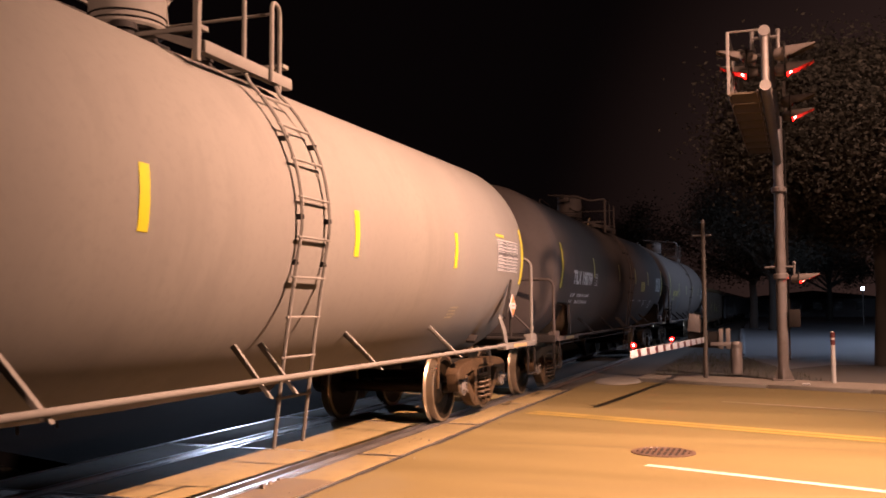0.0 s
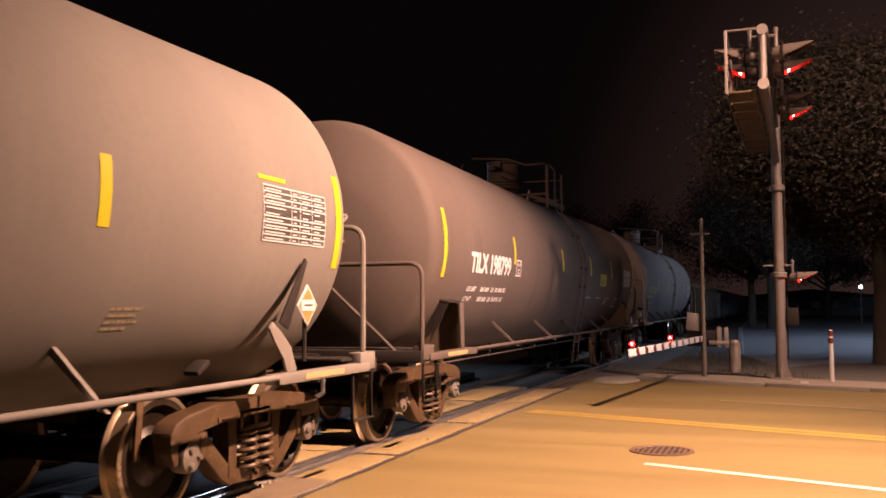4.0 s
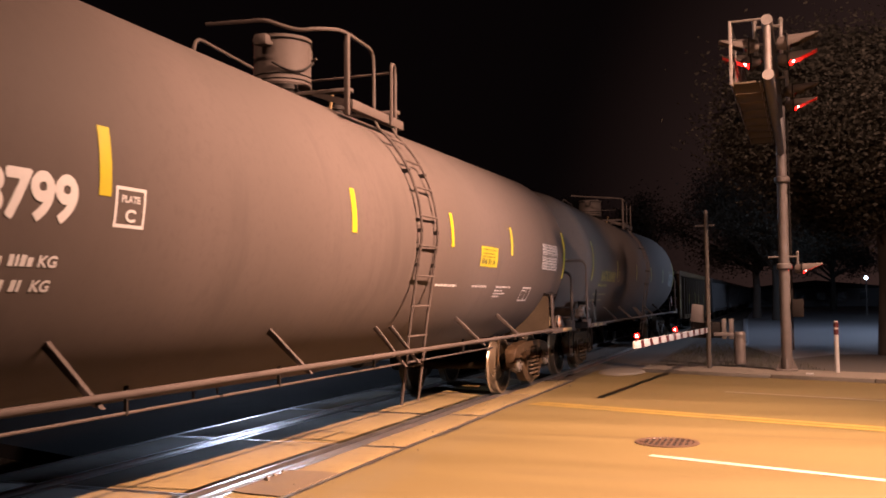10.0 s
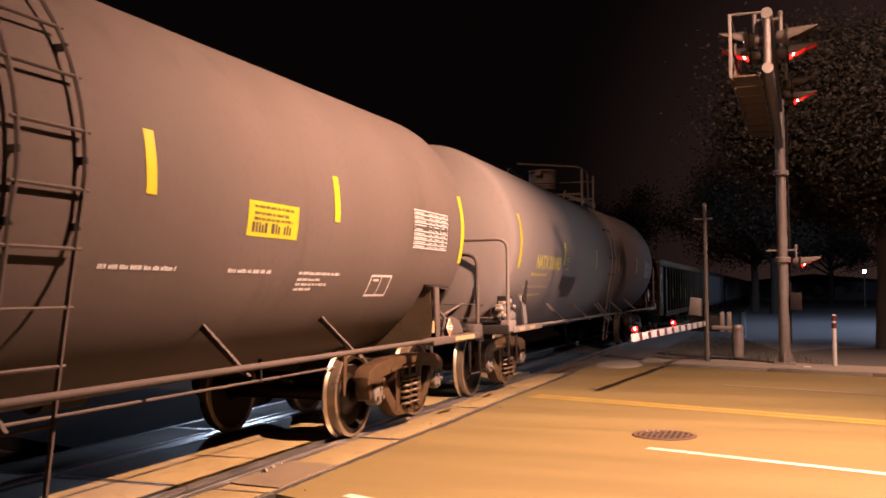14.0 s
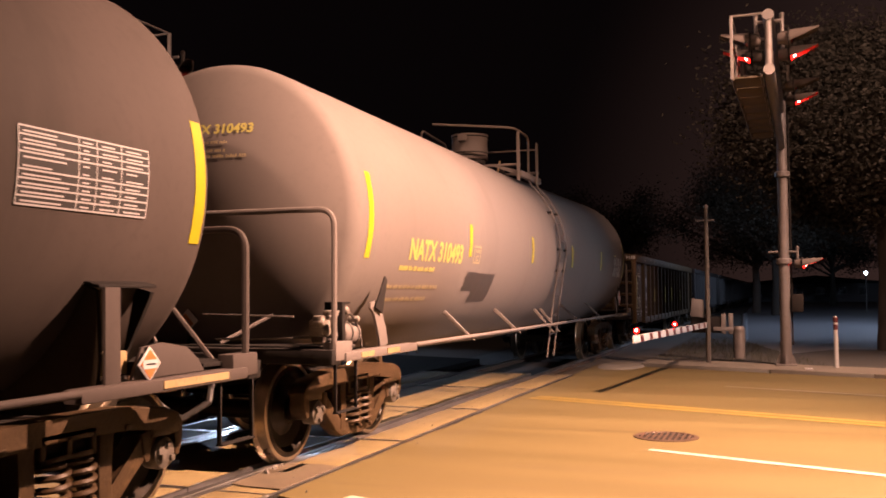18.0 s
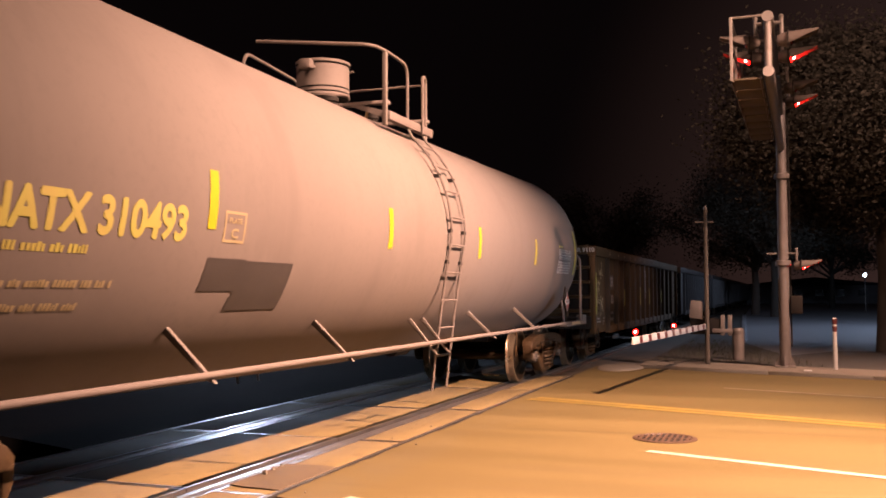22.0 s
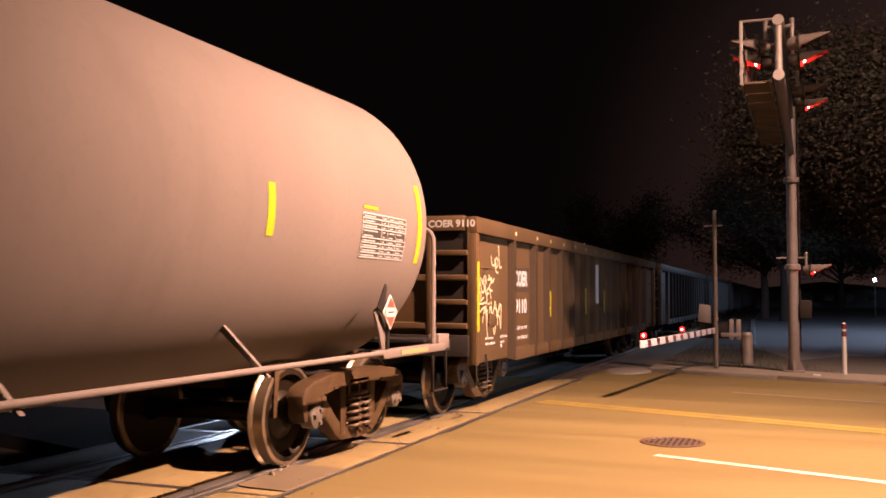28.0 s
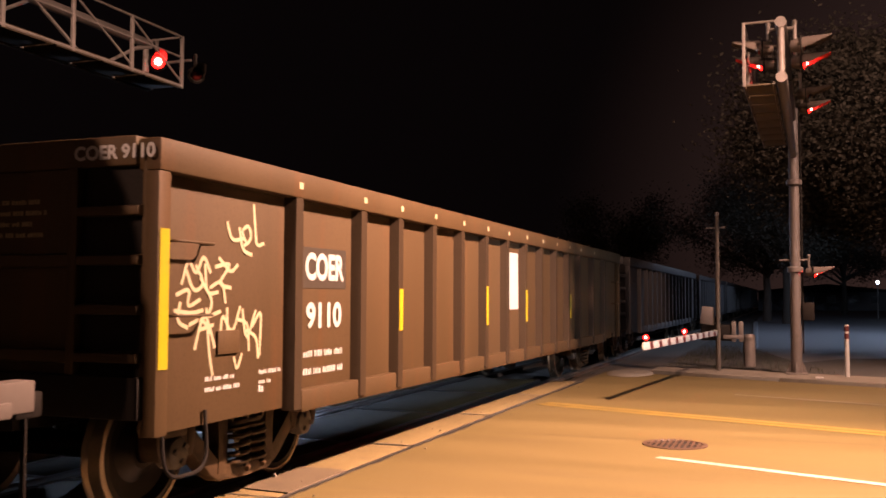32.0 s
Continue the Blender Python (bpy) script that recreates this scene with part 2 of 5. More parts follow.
def thing(name, label, category, at=None, group="", kind="", bm=None, material=None, smooth=True):
    ob = new(name, finish(bm, name, material, smooth) if bm else None)
    if at is not None:
        ob.matrix_world = at
    return tagged(ob, label, category, group, kind)


def box(bm, x0, x1, y0, y1, z0, z1, bevel=0.0, m=None):
    v = [bm.verts.new((x, y, z)) for x in (x0, x1) for y in (y0, y1) for z in (z0, z1)]
    f = [bm.faces.new([v[i] for i in q]) for q in ((0, 1, 3, 2), (4, 6, 7, 5), (0, 4, 5, 1), (2, 3, 7, 6), (0, 2, 6, 4), (1, 5, 7, 3))]
    if m is not None:
        bmesh.ops.transform(bm, matrix=m, verts=v)
    if bevel:
        edges = list({e for q in f for e in q.edges})
        bmesh.ops.bevel(bm, geom=edges, offset=bevel, segments=2, affect="EDGES", profile=0.5)
    return bm


def rings(bm, loops, closed=True, caps=True):
    """Skin between equal loops of points."""
    vs = [[bm.verts.new(p) for p in lp] for lp in loops]
    n = len(vs[0])
    for a, b in zip(vs, vs[1:]):
        for i in range(n if closed else n - 1):
            j = (i + 1) % n
            bm.faces.new((a[i], a[j], b[j], b[i]))
    if caps and closed:
        bm.faces.new(vs[0][::-1])
        bm.faces.new(vs[-1])
    return bm


def tube(bm, pts, r, n=8, r2=None):
    """A round bar along a line of points."""
    pts = [Vector(p) for p in pts]
    loops, side = [], None
    for i, p in enumerate(pts):
        d = (pts[min(i + 1, len(pts) - 1)] - pts[max(i - 1, 0)]).normalized()
        if side is None:
            side = d.cross(Vector((0, 0, 1)) if abs(d.z) < 0.9 else Vector((1, 0, 0))).normalized()
        side = (side - d * side.dot(d)).normalized()
        up = d.cross(side)
        rad = r if r2 is None else r + (r2 - r) * i / (len(pts) - 1)
        loops.append([p + rad * (math.cos(2 * math.pi * k / n) * side + math.sin(2 * math.pi * k / n) * up) for k in range(n)])
    return rings(bm, loops)


def lathe(bm, prof, axis="x", n=28, at=(0, 0, 0), caps=True):
    """Turn (along, radius) pairs round an axis."""
    loops = []
    for a, r in prof:
        lp = []
        for k in range(n):
            c, s = math.cos(2 * math.pi * k / n) * r, math.sin(2 * math.pi * k / n) * r
            p = {"x": (a, c, s), "y": (s, a, c), "z": (c, s, a)}[axis]
            lp.append(Vector(p) + Vector(at))
        loops.append(lp)
    return rings(bm, loops, True, caps)


def prism(bm, outline, x0, x1, axis="x", bevel=0.0):
    """An outline of (y, z) pushed along x, or of (x, z) pushed along y."""
    mk = (lambda a, u, v: (a, u, v)) if axis == "x" else (lambda a, u, v: (u, a, v))
    before = set(bm.faces)
    rings(bm, [[mk(a, u, v) for u, v in outline] for a in (x0, x1)])
    if bevel:
        f = [q for q in bm.faces if q not in before]
        bmesh.ops.bevel(bm, geom=list({e for q in f for e in q.edges}), offset=bevel, segments=2, affect="EDGES", profile=0.5)
    return bm


def B():
    return bmesh.new()


def bend(pts, k=5):
    """Rounds the corners of a line of points."""
    pts = [Vector(p) for p in pts]
    out = [pts[0]]
    for a, b, c in zip(pts, pts[1:], pts[2:]):
        r = min(0.16, (a - b).length / 2, (c - b).length / 2)
        p, q = b + (a - b).normalized() * r, b + (c - b).normalized() * r
        out += [(1 - s) ** 2 * p + 2 * s * (1 - s) * b + s * s * q for s in (i / k for i in range(k + 1))]
    return out + [pts[-1]]


def letters(text, height, width, place, name, material, parent, label=""):
    """Lettering laid on a surface: place(u, v) gives the point for u along and v up."""
    cu = bpy.data.curves.new(name, "FONT")
    cu.body, cu.size, cu.align_x, cu.align_y = text, 1.0, "LEFT", "BOTTOM_BASELINE"
    cu.offset = 0.013
    ob = new(name, cu)
    me = bpy.data.meshes.new_from_object(ob.evaluated_get(bpy.context.evaluated_depsgraph_get()))
    bpy.data.objects.remove(ob)
    cut = B()
    cut.from_mesh(me)
    low, high = min(v.co.y for v in cut.verts), max(v.co.y for v in cut.verts)
    for k in range(1, 7):
        bmesh.ops.bisect_plane(cut, geom=cut.verts[:] + cut.edges[:] + cut.faces[:], plane_co=(0, low + (high - low) * k / 7, 0), plane_no=(0, 1, 0))
    cut.to_mesh(me)
    cut.free()
    xs, ys = [v.co.x for v in me.vertices], [v.co.y for v in me.vertices]
    x0, kx, y0, ky = min(xs), width / (max(xs) - min(xs)), min(ys), height / (max(ys) - min(ys))
    flat = [((v.co.x - x0) * kx, (v.co.y - y0) * ky) for v in me.vertices]
    tris = [tuple(p.vertices) for p in me.polygons]
    bold, verts, faces = height * .035, [], []
    for k, (du, dv) in enumerate(((-1, 0), (1, 0), (0, 1), (0, -1), (0, 0))):
        lift = Vector((.0003 * k, 0, 0))
        faces += [tuple(i + len(verts) for i in t) for t in tris]
        verts += [place(u + du * bold, v + dv * bold) + lift for u, v in flat]
    out = bpy.data.meshes.new(name)
    out.from_pydata(verts, [], faces)
    out.materials.append(material)
    bpy.data.meshes.remove(me)
    return tagged(part(name, out, material, parent, label), kind="stuff")


def sheet(bm, place, u0, u1, v0, v1, nu=1, nv=1):
    """A patch laid on a surface."""
    g = [[bm.verts.new(place(u0 + (u1 - u0) * i / nu, v0 + (v1 - v0) * j / nv)) for j in range(nv + 1)] for i in range(nu + 1)]
    for i in range(nu):
        for j in range(nv):
            bm.faces.new((g[i][j], g[i + 1][j], g[i + 1][j + 1], g[i][j + 1]))
    return bm


# ---------- the setting ----------
SKEW = radians(-18.5)
ALONG, ACROSS = Vector((math.cos(SKEW), math.sin(SKEW), 0)), Vector((-math.sin(SKEW), math.cos(SKEW), 0))


def road_xy(u, v, z=0.0):
    """A point of the road: u metres along it, v metres across."""
    return ALONG * u + ACROSS * v + Vector((0, 0, z))


def on_line(v, x):
    return (v - x * ACROSS.x) / ACROSS.y


def slab(bm, outline, z0, z1):
    return rings(bm, [[(x, y, z) for x, y in outline] for z in (z0, z1)])


bm = B()
slab(bm, [(-600, -600), (600, -600), (600, 900), (-600, 900)], -1.2, -0.16)
thing("ground", "dark bare soil and thin grass", "ground", kind="structure", bm=bm, material=SOIL, smooth=False)
E0, W0 = TRACK + 1.41, TRACK - 1.53
bm = B()
slab(bm, [(E0, on_line(4.8, E0)), (70, on_line(4.8, 70)), (70, on_line(17.4, 70)), (E0, on_line(17.4, E0))], -0.4, 0.0)
thing("road", "worn pale concrete road lit orange by a street lamp", "road", kind="structure", bm=bm, material=ROAD, smooth=False)
bm = B()
slab(bm, [(W0, on_line(5.0, W0)), (W0, on_line(17.4, W0)), (-90, on_line(17.4, -90)), (-90, on_line(5.0, -90))], -0.4, -0.005)
thing("road_beyond", "dark asphalt road beyond the track", "road", kind="structure", bm=bm, material=ASPHALT, smooth=False)
# channel under the crossing panels
bm = B()
slab(bm, [(W0, 0.2), (E0, 0.2), (E0, 17.6), (W0, 17.6)], -0.6, -0.14)
thing("track_bed", "dark bed under the crossing panels", "ground", kind="structure", bm=bm, material=TAR, smooth=False)
bm = B()
rnd = random.Random(4)
slab(bm, [(TRACK - 2.4, 17.6), (TRACK + 2.4, 17.6), (TRACK + 2.2, 300), (TRACK - 2.2, 300)], -0.7, -0.13)
thing("ballast_bed", "grey stone ballast under the sleepers", "ballast", kind="structure", bm=bm, material=BALLAST, smooth=False)

# verge beyond the far kerb, and the lane that runs off beside the track
bm = B()
slab(bm, [(-2.75, on_line(17.56, -2.75)), (70, on_line(17.56, 70)), (70, 60), (11, 60), (11, 26.0), (1.3, 25.4), (.1, 23.2), (-1.1, 29.0), (-2.2, 60), (-2.75, 60)], -0.5, 0.05)
thing("verge", "dim grass verge behind the kerb", "grass", kind="structure", bm=bm, material=GRASSY, smooth=False)
bm = B()
slab(bm, [(.1, 23.2), (1.3, 25.4), (11, 26.0), (11, 130), (-3.4, 130), (-2.2, 60), (-1.1, 29.0)], -0.5, 0.03)
thing("lot", "grey asphalt lane in bluish lamp light", "road", kind="structure", bm=bm, material=LOT, smooth=False)
bm = B()
slab(bm, [(-2.75, on_line(17.52, -2.75)), (70, on_line(17.52, 70)), (70, on_line(18.9, 70)), (-2.75, on_line(18.9, -2.75))], -0.5, 0.062)
thing("pavement", "narrow concrete pavement along the kerb", "pavement", kind="structure", bm=bm, material=KERB, smooth=False)
kerb = thing("kerb", "pale concrete kerb along the road", "kerb", kind="structure")
for i in range(16):
    u = -7.9 + i * 1.83
    bm = B()
    box(bm, 0, 1.815, 0, 0.16, -0.3, 0.07, 0.02)
    k = part("kerbstone", bm, KERB, kerb)
    k.matrix_local = Matrix.Translation(road_xy(u, 17.38)) @ Matrix.Rotation(SKEW, 4, "Z")
# low concrete nose where kerb and track meet
bm = B()
nose = [(-3.12 + .46 * math.cos(a), 19.15 + .85 * math.sin(a)) for a in (2 * math.pi * k / 24 for k in range(24))]
rings(bm, [[(-3.12 + (x + 3.12) * q, 19.15 + (y - 19.15) * q, z) for x, y in nose] for q, z in ((1.0, -.2), (1.0, .0), (.93, .03), (.8, .045))])
thing("kerb_nose", "low concrete nose beside the track", "kerb", kind="structure", bm=bm, material=KERB)


# road markings
def stripe(name, label, u0, u1, v, w, material):
    bm = B()
    n = max(2, int((u1 - u0) / 1.5))
    for i in range(n):
        a, b = u0 + (u1 - u0) * i / n, u0 + (u1 - u0) * (i + 1) / n
        q = [road_xy(a, v - w / 2, 0.005), road_xy(b, v - w / 2, 0.005), road_xy(b, v + w / 2, 0.005), road_xy(a, v + w / 2, 0.005)]
        bm.faces.new([bm.verts.new(p) for p in q])
    bmesh.ops.remove_doubles(bm, verts=bm.verts, dist=1e-4)
    return thing(name, label, "marking", kind="structure", bm=bm, material=material, smooth=False)


stripe("yellow_line", "worn yellow centre line", -7.45, 40, 11.36, 0.17, YELLOWLINE)
stripe("yellow_line", "worn yellow centre line", -7.45, 40, 11.59, 0.19, YELLOWLINE)
stripe("white_line", "white lane line", -4.1, 1.0, 8.34, 0.11, WHITELINE)
stripe("white_line", "white edge line", -4.98, 6.0, 5.08, 0.10, WHITELINE)
stripe("white_line", "white lane line", -5.8, -1.6, 14.53, 0.10, WORNWHITE)

# crossing panels, each a slab with a steel-edged rim, and the rails between them
panels = thing("crossing_panels", "pale concrete crossing panels between and beside the rails", "paving", kind="structure")
for x0, x1 in ((TRACK + 0.885, TRACK + 1.385), (TRACK - 0.635, TRACK + 0.635), (TRACK - 1.50, TRACK - 0.885)):
    bm = B()
    box(bm, x0, x1, 0.012, 2.668, -0.14, 0.0, 0.012)
    me = finish(bm, "crossing_panel", CONCRETE, True)
    bm = B()
    for a, b, c, d in ((x0 - .004, x0 + .022, 0.008, 2.672), (x1 - .022, x1 + .004, 0.008, 2.672), (x0, x1, 0.006, 0.034), (x0, x1, 2.646, 2.674)):
        box(bm, a, b, c, d, -.05, .0035)
    rim = finish(bm, "steel_rim", STEEL, False)
    for i in range(1, 6):
        p = part("crossing_panel", me, CONCRETE, panels)
        p.location = (0, 0.90 + 2.68 * i, 0.004 * ((i * 7 + int(x0 * 10)) % 3))
        part("steel_rim", rim, STEEL, p, "worn steel angle round the panel")
bm = B()
for x in (TRACK + 1.395, TRACK - 1.515):
    box(bm, x - 0.008, x + 0.008, 3.58, 17.0, -0.14, 0.006)
part("edge_strip", bm, STEEL, panels, "worn steel strip along the panel edge")


def rail(x):
    r = thing("rail", "rusty steel rail with a bright worn top", "rail", kind="structure")
    bm = B()
    prism(bm, [(x - 0.036, -0.045), (x - 0.036, -0.008), (x - 0.026, 0.0), (x + 0.026, 0.0), (x + 0.036, -0.008), (x + 0.036, -0.045)], -60, 300, "y")
    part("rail_head", bm, STEEL, r, "bright steel rail head")
    bm = B()
    prism(bm, [(x - 0.07, -0.18), (x - 0.07, -0.165), (x - 0.012, -0.14), (x - 0.012, -0.045), (x + 0.012, -0.045), (x + 0.012, -0.14), (x + 0.07, -0.165), (x + 0.07, -0.18)], -60, 300, "y")
    part("rail_web", bm, RAILSIDE, r)
    bm = B()
    for a, b in ((0.045, 0.128), (-0.112, -0.05)) if x > TRACK else ((0.05, 0.112), (-0.128, -0.045)):
        box(bm, x + a, x + b, 3.58, 17.0, -0.15, -0.025)
    part("flangeway_filler", bm, RUBBER, r, "black rubber strip beside the rail")
    bm = B()
    for q, w in ((.062, .016), (.104, .014)):
        q = x + q if x > TRACK else x - q
        box(bm, q - w, q + w, 3.58, 17.0, -.06, -.003, .004)
    part("wear_strip", bm, STEEL, r, "worn steel strip beside the rail head")
    return r


rail(TRACK + 0.7525)
rail(TRACK - 0.7525)
track = thing("sleepers", "dark timber sleepers in ballast", "sleepers", kind="structure")
bm = B()
box(bm, TRACK - 1.3, TRACK + 1.3, -0.115, 0.115, -0.33, -0.165, 0.01)
me = finish(bm, "sleeper", WOOD, True)
for i in range(90):
    part("sleeper", me, WOOD, track).location = (0, 17.9 + 0.56 * i, 0)

# manhole grate
mh = thing("drain_cover", "round cast iron drain cover set in the road", "manhole", Matrix.Translation((-1.18, 10.07, 0.0)))
bm = B()
lathe(bm, [(-0.05, 0.34), (0.010, 0.335), (0.014, 0.32), (0.014, 0.29), (0.004, 0.28), (-0.05, 0.28)], "z", 32, caps=False)
part("rim", bm, IRON, mh, "worn iron rim")
for i in range(9):
    x = -0.24 + 0.06 * i
    h = math.sqrt(0.285 ** 2 - x * x)
    bm = B()
    box(bm, x - 0.013, x + 0.013, -h, h, 0.003, 0.013, 0.003)
    part("bar", bm, IRON, mh)
bm = B()
box(bm, -0.28, 0.28, -0.015, 0.015, 0.003, 0.012, 0.003)
part("cross_bar", bm, IRON, mh)
# no real depth: a black disc stands for the shade in the pit
bm = B()
lathe(bm, [(0.0015, 0.30), (0.003, 0.001)], "z", 24)
part("pit", bm, HOUSING, mh, "flat black disc for the shade under the bars")

# small broken stones and a dark brown patch by the rail
bm = B()
slab(bm, [(-4.20, 6.50), (-4.06, 6.46), (-3.74, 6.44), (-3.715, 6.44), (-3.715, 7.45), (-3.9, 7.47), (-4.21, 7.44), (-4.20, 7.0)], -0.05, 0.0125)
thing("oil_stain", "dark brown patch on the panel beside the rail", "stain", kind="structure", bm=bm, material=BROWNPATCH, smooth=False)
bm = B()
rs = random.Random(11)
for i in range(46):
    x, y, r = rs.uniform(-4.2, -3.4), rs.uniform(5.5, 16.5), rs.uniform(0.004, 0.011)
    if i < 3:
        x, y, r = rs.uniform(-4.3, -4.05), rs.uniform(6.9, 7.4), rs.uniform(0.012, 0.028)
    b2 = bmesh.ops.create_icosphere(bm, subdivisions=1, radius=r, matrix=Matrix.Translation((x, y, 0.006 + r * 0.5)))
    for v in b2["verts"]:
        v.co += Vector((rs.uniform(-1, 1), rs.uniform(-1, 1), rs.uniform(-0.6, 0.6))) * r * 0.3
thing("gravel", "scattered pale stone chips on the crossing", "gravel", kind="stuff", bm=bm, material=KERB, smooth=False)
bm = B()
rs = random.Random(12)
edge = [.03]
for i in range(120):
    edge.append(min(max(edge[-1] + rs.uniform(-.012, .012), .012), .055))
slab(bm, [(E0 - 0.012, 17.0), (E0 - 0.012, 5.0)] + [(E0 + w, 5 + .1 * i) for i, w in enumerate(edge)], -0.03, 0.004)
thing("joint_sealant", "ragged tar sealant along the panel edge", "sealant", kind="structure", bm=bm, material=TAR, smooth=False)

# ---------- the train ----------
R, ZC, HALF = 1.49, 2.25, 7.52
CROWN, KNUCKLE = 2.8, .20                  # dished tank ends
HEAD = CROWN - math.sqrt((CROWN - KNUCKLE) ** 2 - (R - KNUCKLE) ** 2)
SHIFT = [(0, 0.0), (1, -1.523), (2, -3.047), (3, -4.574), (3.5, -5.345), (5.5, -8.415), (6, -9.172), (7, -10.650), (8, -12.107), (9, -13.589),
         (10, -14.978), (11, -16.378), (12, -17.743), (13, -19.100), (14, -20.475), (14.5, -21.158), (16.5, -23.834), (17, -24.513), (18, -25.874),
         (19, -27.237), (20, -28.634), (21, -29.998), (22, -31.403), (23, -32.745), (24, -34.086), (25, -35.462), (25.5, -36.150), (27.5, -38.877),
         (28, -39.576), (29, -41.033), (30, -42.539), (31, -44.078), (32, -45.630)]
ROLLING = []       # cars: (thing, place along the track at the start)
TURNING = []       # wheelsets: (part, its place on the car)


def shift_at(t):
    return float(np.interp(t, [a for a, _ in SHIFT], [b for _, b in SHIFT]))


def slope(y):
    """The tank falls a little from both ends to its middle."""
    return -.04 + .07 * min(abs(y) / HALF, 1)


def side(off=0.005):
    """The near flank of a tank: u along the car, v the height."""
    return lambda u, v: Vector((math.sqrt(max((R + off) ** 2 - (v - ZC - slope(u)) ** 2, 0)), u, v))


def flank(x):
    return lambda u, v: Vector((x, u, v))


SHARED = {}


def shared(key, make, material):
    if key not in SHARED:
        bm = B()
        make(bm)
        SHARED[key] = finish(bm, key, material, True)
    return SHARED[key]


def ribbon(bm, pts, w, x0, x1, bevel=0.0, axis="x"):
    """A bent bar of width w along a line of (y, z), pushed along x; w may change along it."""
    ws = w if isinstance(w, list) else [w] * len(pts)
    up, down = [], []
    for i, (p, q) in enumerate(zip(pts, ws)):
        a, c = pts[max(i - 1, 0)], pts[min(i + 1, len(pts) - 1)]
        d = Vector((c[0] - a[0], c[1] - a[1])).normalized()
        n = Vector((-d.y, d.x)) * q / 2
        up.append((p[0] + n.x, p[1] + n.y))
        down.append((p[0] - n.x, p[1] - n.y))
    return prism(bm, up + down[::-1], x0, x1, axis, bevel)


def mk_sideframe(bm):
    x0, x1 = -0.075, 0.075
    top = [(-1.09, .60), (-1.03, .655), (-.90, .69), (-.52, .735), (0, .745)]
    top += [(-y, z) for y, z in top[-2::-1]]
    ribbon(bm, top, [.10, .14, .155, .15, .14, .15, .155, .14, .10], x0 - .02, x1 + .015, .02)
    low = [(-.80, .61), (-.63, .46), (-.45, .285), (-.33, .215), (0, .20)]
    low += [(-y, z) for y, z in low[-2::-1]]
    ribbon(bm, low, [.16, .13, .12, .11, .10, .11, .12, .13, .16], x0, x1, .018)
    for s in (-1, 1):
        ribbon(bm, [(s * .33, .21), (s * .315, .45), (s * .34, .72)], [.13, .10, .15], x0 + .01, x1 + .005, .014)
        ribbon(bm, [(s * 1.065, .66), (s * 1.07, .52), (s * 1.045, .42)], [.10, .085, .05], x0, x1 + .01, .014)
        ribbon(bm, [(s * .715, .62), (s * .72, .50), (s * .735, .42)], [.10, .08, .05], x0, x1 + .01, .014)
        box(bm, x0 - .02, x1 + .01, s * .889 - .12, s * .889 + .12, .565, .64, .018)
        box(bm, x0 + .02, x1 + .025, s * .52 - .03, s * .52 + .03, .66, .70, .006)


def mk_bolster_end(bm):
    for a, b, c, d in ((-.23, .23, .69, .73), (-.23, .23, .56, .595), (-.23, -.19, .56, .73), (.19, .23, .56, .73), (-.02, .02, .58, .71)):
        box(bm, -.06, .09, a, b, c, d, .007)


def mk_springs(bm):
    pts = [(.092 * math.cos(a), .092 * math.sin(a), .225 + .33 * a / (2 * math.pi * 5)) for a in (2 * math.pi * 5 * k / 60 for k in range(61))]
    tube(bm, pts, .02, 6)


def mk_wheel(bm):
    lathe(bm, [(-.065, .12), (-.075, .37), (-.075, .42), (.058, .415), (.066, .37), (.01, .33), (-.015, .22), (.03, .14), (.055, .12), (.055, .085), (-.065, .085)], "x", 36, caps=False)


def mk_tread(bm):
    lathe(bm, [(-.075, .42), (-.076, .478), (-.06, .488), (-.045, .478), (-.03, .462), (.06, .452), (.066, .44), (.064, .415)], "x", 44, caps=False)


def mk_cap(bm):
    lathe(bm, [(.98, .11), (1.06, .115), (1.10, .105), (1.115, .07), (1.12, .001)], "x", 18)
    for k in range(3):
        a = 2 * math.pi * k / 3
        box(bm, 1.10, 1.135, .062 * math.cos(a) - .02, .062 * math.cos(a) + .02, .062 * math.sin(a) - .02, .062 * math.sin(a) + .02, .004)


def mk_far_cap(bm):
    mk_cap(bm)
    bmesh.ops.transform(bm, matrix=Matrix.Rotation(math.pi, 4, "Z"), verts=bm.verts)


def mk_axle(bm):
    lathe(bm, [(-1.05, .07), (-.68, .085), (0, .078), (.68, .085), (1.05, .07)], "x", 14)


